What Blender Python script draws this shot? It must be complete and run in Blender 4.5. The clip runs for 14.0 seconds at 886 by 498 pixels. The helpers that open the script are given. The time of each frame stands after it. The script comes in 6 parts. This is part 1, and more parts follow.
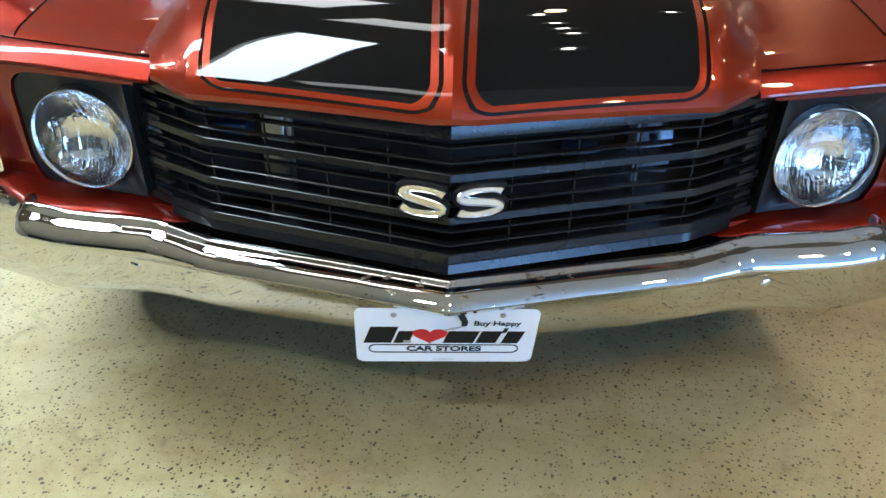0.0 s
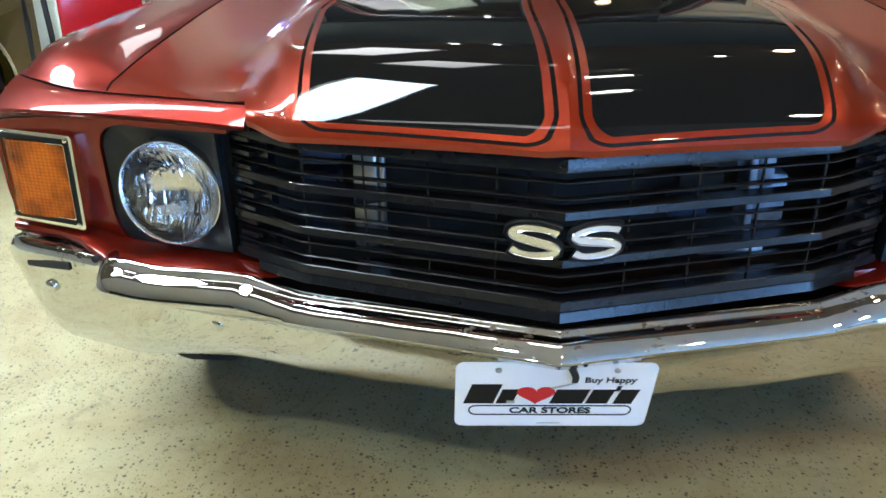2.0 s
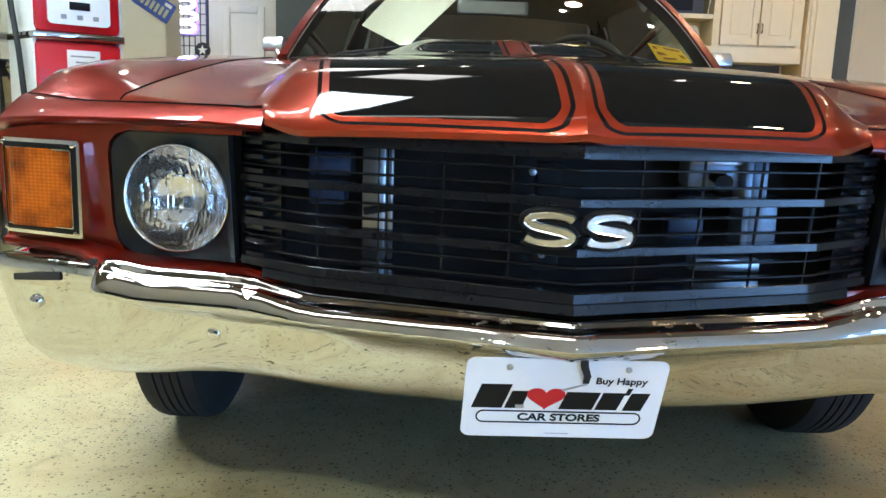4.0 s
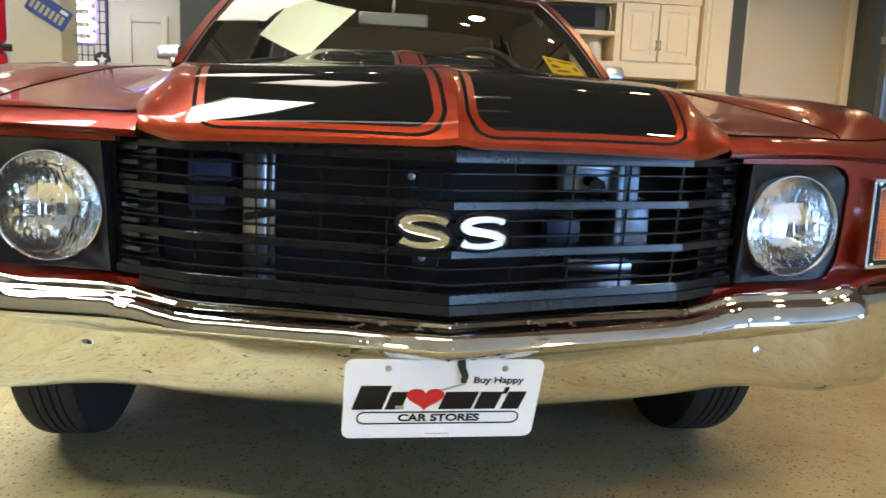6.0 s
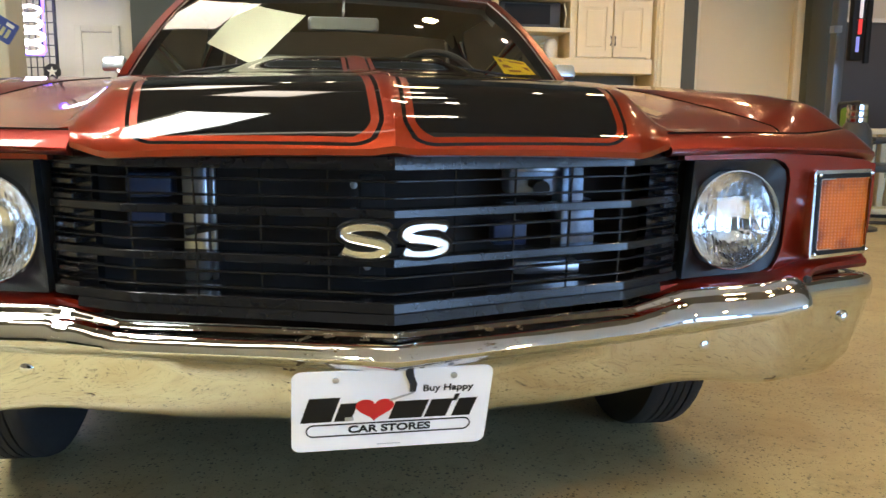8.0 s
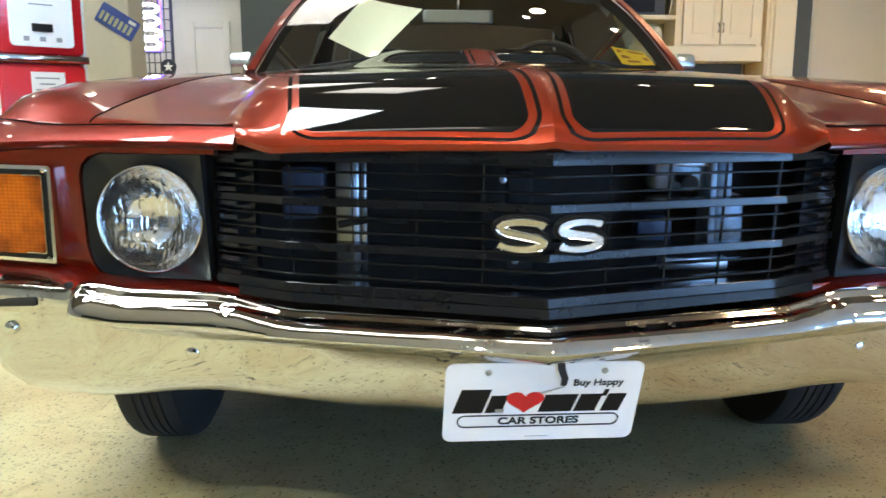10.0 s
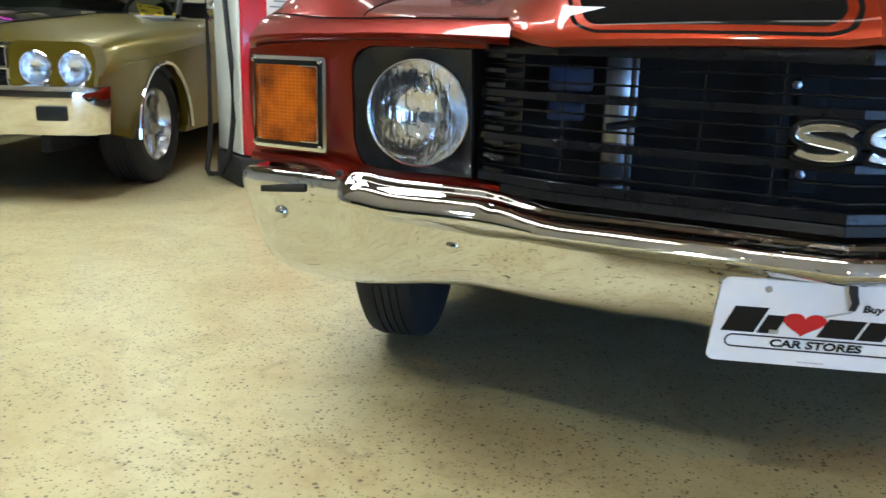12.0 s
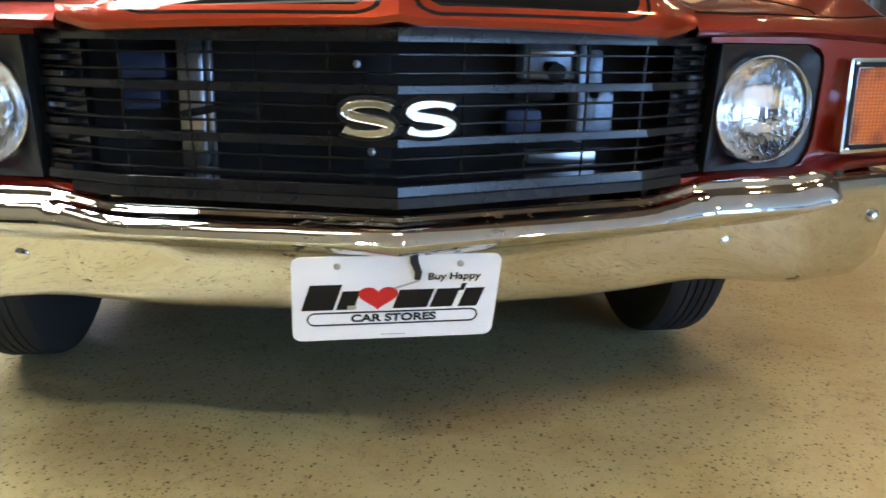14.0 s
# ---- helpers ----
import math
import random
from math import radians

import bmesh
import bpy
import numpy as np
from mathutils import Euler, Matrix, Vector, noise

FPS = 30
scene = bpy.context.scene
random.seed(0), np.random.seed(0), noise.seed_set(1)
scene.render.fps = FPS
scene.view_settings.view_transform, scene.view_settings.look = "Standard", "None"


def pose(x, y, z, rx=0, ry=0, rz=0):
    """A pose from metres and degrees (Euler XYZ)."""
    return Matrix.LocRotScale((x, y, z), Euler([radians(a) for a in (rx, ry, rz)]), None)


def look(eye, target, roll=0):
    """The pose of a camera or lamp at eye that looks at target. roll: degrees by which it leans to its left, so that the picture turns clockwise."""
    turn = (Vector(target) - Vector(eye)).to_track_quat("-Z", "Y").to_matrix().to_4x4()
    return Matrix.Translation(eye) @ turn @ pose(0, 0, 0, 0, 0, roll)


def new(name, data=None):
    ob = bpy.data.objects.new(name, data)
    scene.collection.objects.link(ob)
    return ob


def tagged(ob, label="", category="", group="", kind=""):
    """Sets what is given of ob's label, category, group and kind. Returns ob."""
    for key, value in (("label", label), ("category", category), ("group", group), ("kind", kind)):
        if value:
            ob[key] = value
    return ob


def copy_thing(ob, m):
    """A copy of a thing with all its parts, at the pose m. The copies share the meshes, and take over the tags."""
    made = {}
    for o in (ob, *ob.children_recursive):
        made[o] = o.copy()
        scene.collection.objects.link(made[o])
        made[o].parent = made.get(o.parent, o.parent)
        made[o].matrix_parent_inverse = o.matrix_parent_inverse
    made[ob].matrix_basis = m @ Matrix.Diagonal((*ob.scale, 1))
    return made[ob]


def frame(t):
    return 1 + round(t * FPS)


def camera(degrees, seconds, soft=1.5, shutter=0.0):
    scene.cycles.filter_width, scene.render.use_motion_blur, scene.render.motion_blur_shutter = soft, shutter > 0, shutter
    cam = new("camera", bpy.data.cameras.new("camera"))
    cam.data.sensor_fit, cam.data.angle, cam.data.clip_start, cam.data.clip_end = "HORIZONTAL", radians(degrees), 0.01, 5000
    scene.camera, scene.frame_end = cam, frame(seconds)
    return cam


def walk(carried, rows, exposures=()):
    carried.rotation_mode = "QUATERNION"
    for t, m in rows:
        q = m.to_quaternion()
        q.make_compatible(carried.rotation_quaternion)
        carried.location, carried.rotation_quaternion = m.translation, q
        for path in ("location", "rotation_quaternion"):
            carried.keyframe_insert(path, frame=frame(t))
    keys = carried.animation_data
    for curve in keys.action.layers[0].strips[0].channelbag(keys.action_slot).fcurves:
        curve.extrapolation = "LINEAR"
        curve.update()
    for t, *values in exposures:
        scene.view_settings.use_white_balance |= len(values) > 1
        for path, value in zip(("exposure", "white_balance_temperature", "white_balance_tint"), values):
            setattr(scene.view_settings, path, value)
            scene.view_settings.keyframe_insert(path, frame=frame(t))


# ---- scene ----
cam = camera(58.0, 14.0, shutter=0.3)
# seconds, place, then yaw to the left of +y, pitch up and roll in degrees
ROWS = [
    (0, 0.0062, -1.0389, 1.0818, 0.81, -28.87, 1.16),
    (0.5, 0.0050, -1.0335, 1.0798, 0.94, -29.34, 1.19),
    (1, 0.0058, -1.0243, 1.0861, 1.11, -28.81, 0.38),
    (1.5, -0.0107, -1.0297, 1.0762, 1.61, -28.49, 0.13),
    (2, -0.1020, -1.0108, 0.9680, 3.37, -21.18, -0.44),
    (4.3, -0.1899, -1.0859, 0.7519, -0.81, -10.01, 2.41),
    (4.5, -0.1868, -1.0849, 0.7533, -0.96, -9.82, 2.51),
    (5, -0.1828, -1.0873, 0.7535, -0.83, -9.51, 2.04),
    (5.5, -0.1734, -1.0945, 0.7475, -2.88, -9.24, 2.67),
    (6, -0.1319, -1.1013, 0.7424, -6.25, -9.05, 2.33),
    (6.5, -0.0989, -1.0901, 0.7622, -9.24, -8.88, 2.68),
    (7, -0.0791, -1.0935, 0.7542, -10.94, -8.94, 2.63),
    (7.5, -0.0739, -1.0936, 0.7472, -11.05, -8.65, 2.12),
    (7.7, -0.0812, -1.0952, 0.7490, -10.12, -8.79, 1.49),
    (9.8, -0.1739, -1.1007, 0.7663, -3.19, -9.43, -0.10),
    (10, -0.1897, -1.0984, 0.7600, -2.16, -9.72, 0.11),
    (10.5, -0.2570, -1.1033, 0.7677, 4.56, -9.92, -1.07),
    (11, -0.3441, -1.1132, 0.7356, 12.63, -12.04, -0.55),
    (11.5, -0.3580, -1.1044, 0.7060, 12.32, -13.78, 0.98),
    (12, -0.3263, -1.0944, 0.6958, 10.47, -14.22, 1.66),
    (12.5, -0.2503, -1.0711, 0.6889, 4.29, -14.62, 1.42),
    (13, -0.1756, -1.0663, 0.6715, -0.98, -12.74, 1.48),
    (13.5, -0.1277, -1.0519, 0.6813, -3.55, -14.08, 1.23),
    (14, -0.0694, -1.0564, 0.6841, -7.09, -14.27, 0.68),
]


def eye_pose(x, y, z, yaw, pitch, roll):
    c = math.cos(radians(pitch))
    way = (-math.sin(radians(yaw)) * c, math.cos(radians(yaw)) * c, math.sin(radians(pitch)))
    return look((x, y, z), (x + way[0], y + way[1], z + way[2]), roll)


EXPOSURES = [(0, 0.01, 5350, 10), (2.2, 0.04, 5300, 10), (5.0, 0.17, 5850, 10), (7.0, 0.19, 6600, 14), (7.7, 0.19, 6600, 14), (10.0, 0.17, 5850, 10), (11.0, -0.03, 5700, 10), (11.5, -0.13, 5800, 10), (12.0, -0.14, 5700, 12), (13.0, 0.08, 5600, 12), (14.0, 0.12, 6300, 14)]
walk(cam, [(t, eye_pose(*row)) for t, *row in ROWS], EXPOSURES)

# ---- light ----
world = bpy.data.worlds.new("world")
scene.world = world
world.use_nodes = True
wn = world.node_tree
bg = wn.nodes["Background"]
sky = wn.nodes.new("ShaderNodeTexSky")
sky.sky_type = "NISHITA"
sky.sun_disc = False
sky.sun_elevation = radians(40)
sky.sun_rotation = radians(200)
wn.links.new(sky.outputs[0], bg.inputs[0])
bg.inputs[1].default_value = 0.1
LAMP_POWER = 0.5


# ---- materials ----
def node(nt, kind, **values):
    n = nt.nodes.new(kind)
    for key, value in values.items():
        n.inputs[key.replace("_", " ")].default_value = value
    return n


def material(name, colour, rough=0.5, metal=0.0, coat=0.0, vary=0.0, scale=8.0, bump=0.0, bump_scale=60.0, rough_vary=0.0, ior=1.5, coat_rough=0.03, specular=0.5):
    """A surface with two scales of variation in colour, gloss and relief."""
    m = bpy.data.materials.new(name)
    m.use_nodes = True
    nt = m.node_tree
    b = nt.nodes["Principled BSDF"]
    b.inputs["Base Color"].default_value = (*colour, 1)
    b.inputs["Roughness"].default_value = rough
    b.inputs["Metallic"].default_value = metal
    b.inputs["Coat Weight"].default_value = coat
    b.inputs["Coat Roughness"].default_value = coat_rough
    b.inputs["IOR"].default_value = ior
    b.inputs["Specular IOR Level"].default_value = specular
    at = nt.nodes.new("ShaderNodeTexCoord")
    if vary or rough_vary:
        big = node(nt, "ShaderNodeTexNoise", Scale=scale, Detail=6.0, Roughness=0.65)
        nt.links.new(at.outputs["Object"], big.inputs["Vector"])
    if vary:
        mix = nt.nodes.new("ShaderNodeMix")
        mix.data_type = "RGBA"
        mix.inputs[6].default_value = (*[c * (1 - vary) for c in colour], 1)
        mix.inputs[7].default_value = (*[min(1, c * (1 + vary)) for c in colour], 1)
        nt.links.new(big.outputs["Fac"], mix.inputs[0])
        nt.links.new(mix.outputs[2], b.inputs["Base Color"])
    if rough_vary:
        ramp = nt.nodes.new("ShaderNodeMapRange")
        ramp.inputs["To Min"].default_value = max(0.0, rough - rough_vary)
        ramp.inputs["To Max"].default_value = rough + rough_vary
        nt.links.new(big.outputs["Fac"], ramp.inputs["Value"])
        nt.links.new(ramp.outputs[0], b.inputs["Roughness"])
    if bump:
        fine = node(nt, "ShaderNodeTexNoise", Scale=bump_scale, Detail=4.0)
        nt.links.new(at.outputs["Object"], fine.inputs["Vector"])
        bp = node(nt, "ShaderNodeBump", Strength=bump, Distance=0.002)
        nt.links.new(fine.outputs["Fac"], bp.inputs["Height"])
        nt.links.new(bp.outputs[0], b.inputs["Normal"])
    return m


def glow(name, colour, strength):
    m = bpy.data.materials.new(name)
    m.use_nodes = True
    nt = m.node_tree
    b = nt.nodes["Principled BSDF"]
    b.inputs["Base Color"].default_value = (*colour, 1)
    b.inputs["Emission Color"].default_value = (*colour, 1)
    b.inputs["Emission Strength"].default_value = strength
    return m


def glass(name, tint=(1, 1, 1), rough=0.0, sheen=1.5):
    """Thin clear glass: mostly see-through, with a mirror-like sheen."""
    m = bpy.data.materials.new(name)
    m.use_nodes = True
    nt = m.node_tree
    nt.nodes.clear()
    out = nt.nodes.new("ShaderNodeOutputMaterial")
    through_ = nt.nodes.new("ShaderNodeBsdfTransparent")
    through_.inputs[0].default_value = (*tint, 1)
    shine = nt.nodes.new("ShaderNodeBsdfGlossy")
    shine.inputs["Roughness"].default_value = rough
    edge = nt.nodes.new("ShaderNodeFresnel")
    edge.inputs[0].default_value = sheen
    mix = nt.nodes.new("ShaderNodeMixShader")
    nt.links.new(edge.outputs[0], mix.inputs[0])
    nt.links.new(through_.outputs[0], mix.inputs[1])
    nt.links.new(shine.outputs[0], mix.inputs[2])
    nt.links.new(mix.outputs[0], out.inputs[0])
    return m


def paint(name, colour, flake):
    """Metallic car paint under clear lacquer."""
    m = material(name, colour, 0.32, 0.66, 0.8, 0.05, 3.0, specular=0.12)
    nt = m.node_tree
    b = nt.nodes["Principled BSDF"]
    at = nt.nodes["Texture Coordinate"]
    fl = node(nt, "ShaderNodeTexVoronoi", Scale=1400.0)
    nt.links.new(at.outputs["Object"], fl.inputs["Vector"])
    bp = node(nt, "ShaderNodeBump", Strength=flake, Distance=0.0004)
    nt.links.new(fl.outputs["Distance"], bp.inputs["Height"])
    nt.links.new(bp.outputs[0], b.inputs["Normal"])
    ripple = node(nt, "ShaderNodeTexNoise", Scale=26.0, Detail=1.0)
    nt.links.new(at.outputs["Object"], ripple.inputs["Vector"])
    bc = node(nt, "ShaderNodeBump", Strength=0.02, Distance=0.002)
    nt.links.new(ripple.outputs["Fac"], bc.inputs["Height"])
    nt.links.new(bc.outputs[0], b.inputs["Coat Normal"])
    return m


def chrome_plate():
    """Chrome with a fine scatter of rust pits and a little haze."""
    m = material("chrome", (0.69, 0.7, 0.71), 0.05, 1.0)
    nt = m.node_tree
    b = nt.nodes["Principled BSDF"]
    at = nt.nodes["Texture Coordinate"]
    pits = node(nt, "ShaderNodeTexNoise", Scale=95.0, Detail=2.0, Roughness=0.65)
    area = node(nt, "ShaderNodeTexNoise", Scale=5.0, Detail=2.0)
    stretch = nt.nodes.new("ShaderNodeMapping")
    stretch.inputs["Scale"].default_value = (0.55, 1.0, 1.3)
    stretch.inputs["Rotation"].default_value = (0.0, 0.35, 0.0)
    nt.links.new(at.outputs["Object"], stretch.inputs[0])
    nt.links.new(stretch.outputs[0], pits.inputs["Vector"])
    nt.links.new(at.outputs["Object"], area.inputs["Vector"])
    mul = nt.nodes.new("ShaderNodeMath")
    mul.operation = "MULTIPLY"
    nt.links.new(pits.outputs["Fac"], mul.inputs[0])
    nt.links.new(area.outputs["Fac"], mul.inputs[1])
    ramp = nt.nodes.new("ShaderNodeValToRGB")
    ramp.color_ramp.elements[0].position, ramp.color_ramp.elements[1].position = 0.362, 0.405
    nt.links.new(mul.outputs[0], ramp.inputs[0])
    mix = nt.nodes.new("ShaderNodeMix")
    mix.data_type = "RGBA"
    mix.inputs[6].default_value = (0.69, 0.7, 0.71, 1)
    mix.inputs[7].default_value = (0.17, 0.14, 0.1, 1)
    nt.links.new(ramp.outputs[0], mix.inputs[0])
    nt.links.new(mix.outputs[2], b.inputs["Base Color"])
    dent = node(nt, "ShaderNodeTexNoise", Scale=7.0, Detail=2.0)
    nt.links.new(at.outputs["Object"], dent.inputs["Vector"])
    bp = node(nt, "ShaderNodeBump", Strength=0.22, Distance=0.012)
    nt.links.new(dent.outputs["Fac"], bp.inputs["Height"])
    nt.links.new(bp.outputs[0], b.inputs["Normal"])
    rr = nt.nodes.new("ShaderNodeMapRange")
    rr.inputs["To Min"].default_value, rr.inputs["To Max"].default_value = 0.04, 0.4
    nt.links.new(ramp.outputs[0], rr.inputs["Value"])
    nt.links.new(rr.outputs[0], b.inputs["Roughness"])
    return m


def floor_coat():
    """Glossy cream epoxy with dark flakes of several sizes, and scuffs."""
    m = material("floor_epoxy", (0.5, 0.44, 0.29), 0.22, 0.0, 0.0)
    nt = m.node_tree
    b = nt.nodes["Principled BSDF"]
    at = nt.nodes["Texture Coordinate"]
    base = node(nt, "ShaderNodeTexNoise", Scale=1.1, Detail=3.0, Roughness=0.5)
    nt.links.new(at.outputs["Object"], base.inputs["Vector"])
    mix = nt.nodes.new("ShaderNodeMix")
    mix.data_type = "RGBA"
    mix.inputs[6].default_value = (0.47, 0.405, 0.215, 1)
    mix.inputs[7].default_value = (0.53, 0.462, 0.26, 1)
    nt.links.new(base.outputs["Fac"], mix.inputs[0])
    # faint brown traffic dirt
    dirt = node(nt, "ShaderNodeTexNoise", Scale=3.4, Detail=9.0, Roughness=0.74, Distortion=0.6)
    nt.links.new(at.outputs["Object"], dirt.inputs["Vector"])
    amount = nt.nodes.new("ShaderNodeMapRange")
    amount.inputs["From Min"].default_value, amount.inputs["From Max"].default_value = 0.41, 0.68
    amount.inputs["To Min"].default_value, amount.inputs["To Max"].default_value = 0.0, 0.72
    nt.links.new(dirt.outputs["Fac"], amount.inputs["Value"])
    soil = nt.nodes.new("ShaderNodeMix")
    soil.data_type = "RGBA"
    soil.inputs[7].default_value = (0.335, 0.235, 0.1, 1)
    nt.links.new(amount.outputs[0], soil.inputs[0])
    nt.links.new(mix.outputs[2], soil.inputs[6])
    last = soil.outputs[2]
    # small dark smudges where tyres have turned
    smear = node(nt, "ShaderNodeTexNoise", Scale=9.0, Detail=10.0, Roughness=0.8, Distortion=1.2)
    nt.links.new(at.outputs["Object"], smear.inputs["Vector"])
    much = nt.nodes.new("ShaderNodeMapRange")
    much.inputs["From Min"].default_value, much.inputs["From Max"].default_value = 0.54, 0.74
    much.inputs["To Min"].default_value, much.inputs["To Max"].default_value = 0.0, 0.7
    nt.links.new(smear.outputs["Fac"], much.inputs["Value"])
    smudge = nt.nodes.new("ShaderNodeMix")
    smudge.data_type = "RGBA"
    smudge.inputs[7].default_value = (0.15, 0.115, 0.065, 1)
    nt.links.new(much.outputs[0], smudge.inputs[0])
    nt.links.new(last, smudge.inputs[6])
    last = smudge.outputs[2]
    # flakes gather in loose drifts
    drift = node(nt, "ShaderNodeTexNoise", Scale=2.6, Detail=4.0, Roughness=0.6)
    nt.links.new(at.outputs["Object"], drift.inputs["Vector"])
    share = nt.nodes.new("ShaderNodeMapRange")
    share.inputs["From Min"].default_value, share.inputs["From Max"].default_value = 0.3, 0.72
    share.inputs["To Min"].default_value, share.inputs["To Max"].default_value = 0.16, 0.58
    nt.links.new(drift.outputs["Fac"], share.inputs["Value"])
    for size, limit, dark in ((80.0, 0.23, 0.85), (45.0, 0.16, 0.85), (27.0, 0.09, 0.8), (125.0, 0.25, 0.75), (230.0, 0.24, 0.5)):
        v = node(nt, "ShaderNodeTexVoronoi", Scale=size, Randomness=1.0)
        wob = node(nt, "ShaderNodeTexNoise", Scale=size * 2.2, Detail=2.0)
        nt.links.new(at.outputs["Object"], wob.inputs["Vector"])
        nt.links.new(at.outputs["Object"], v.inputs["Vector"])
        add = nt.nodes.new("ShaderNodeMath")
        add.operation = "MULTIPLY_ADD"
        add.inputs[1].default_value = 0.25
        nt.links.new(wob.outputs["Fac"], add.inputs[0])
        nt.links.new(v.outputs["Distance"], add.inputs[2])
        # only some of the cells hold a flake
        pick = nt.nodes.new("ShaderNodeSeparateColor")
        nt.links.new(v.outputs["Color"], pick.inputs[0])
        some = nt.nodes.new("ShaderNodeMath")
        some.operation = "LESS_THAN"
        nt.links.new(share.outputs[0], some.inputs[1])
        nt.links.new(pick.outputs[0], some.inputs[0])
        less = nt.nodes.new("ShaderNodeMapRange")
        less.inputs["From Min"].default_value, less.inputs["From Max"].default_value = limit + 0.1, limit + 0.16
        less.inputs["To Min"].default_value, less.inputs["To Max"].default_value = dark, 0.0
        nt.links.new(add.outputs[0], less.inputs["Value"])
        both = nt.nodes.new("ShaderNodeMath")
        both.operation = "MULTIPLY"
        nt.links.new(less.outputs[0], both.inputs[0])
        nt.links.new(some.outputs[0], both.inputs[1])
        nxt = nt.nodes.new("ShaderNodeMix")
        nxt.data_type = "RGBA"
        nxt.inputs[7].default_value = (0.055, 0.045, 0.026, 1)
        nt.links.new(both.outputs[0], nxt.inputs[0])
        nt.links.new(last, nxt.inputs[6])
        last = nxt.outputs[2]
    nt.links.new(last, b.inputs["Base Color"])
    rr = nt.nodes.new("ShaderNodeMapRange")
    smear = node(nt, "ShaderNodeTexNoise", Scale=5.0, Detail=5.0, Roughness=0.6)
    nt.links.new(at.outputs["Object"], smear.inputs["Vector"])
    rr.inputs["To Min"].default_value, rr.inputs["To Max"].default_value = 0.3, 0.4
    nt.links.new(smear.outputs["Fac"], rr.inputs["Value"])
    nt.links.new(rr.outputs[0], b.inputs["Roughness"])
    lump = node(nt, "ShaderNodeTexNoise", Scale=14.0, Detail=3.0)
    nt.links.new(at.outputs["Object"], lump.inputs["Vector"])
    bp = node(nt, "ShaderNodeBump", Strength=0.08, Distance=0.003)
    nt.links.new(lump.outputs["Fac"], bp.inputs["Height"])
    nt.links.new(bp.outputs[0], b.inputs["Normal"])
    return m


ORANGE = paint("orange_paint", (0.185, 0.0095, 0.0016), 0.12)
GOLD = paint("gold_paint", (0.19, 0.138, 0.016), 0.12)
BLACK_PAINT = material("black_stripe", (0.012, 0.012, 0.012), 0.2, 0.0, 1.0, 0.1)
CHROME = chrome_plate()
BRIGHT = material("bright_trim", (0.82, 0.81, 0.8), 0.07, 1.0, vary=0.06, scale=30, rough_vary=0.04)
GRILLE = material("grille_black", (0.01, 0.01, 0.011), 0.2, 0.0, 0.0, 0.25, 20, 0.12, 250, 0.06, specular=0.36)
BEZEL = material("bezel_dark", (0.013, 0.015, 0.0165), 0.36, 0.0, 0.0, 0.2, 12, 0.1, 300, 0.08, specular=0.35)
DARK = material("engine_dark", (0.03, 0.028, 0.027), 0.75, 0, 0, 0.35, 14, specular=0.2)
RUBBER = material("tyre_rubber", (0.014, 0.0138, 0.0135), 0.75, 0, 0, 0.3, 14, 0.3, 120)
ALLOY = material("alloy", (0.55, 0.55, 0.55), 0.25, 1.0, vary=0.15, scale=20)
STEEL = material("grey_metal", (0.45, 0.47, 0.5), 0.3, 1.0, vary=0.2, scale=25, bump=0.1)
BLUE_PART = material("blue_part", (0.03, 0.052, 0.115), 0.45, vary=0.35)
WHITE_PLATE = material("white_plate", (0.86, 0.86, 0.87), 0.35, vary=0.03, scale=20)
INK = material("black_ink", (0.007, 0.007, 0.007), 0.55, vary=0.1, specular=0.2)
HEART_RED = material("heart_red", (0.55, 0.008, 0.015), 0.4, vary=0.1)


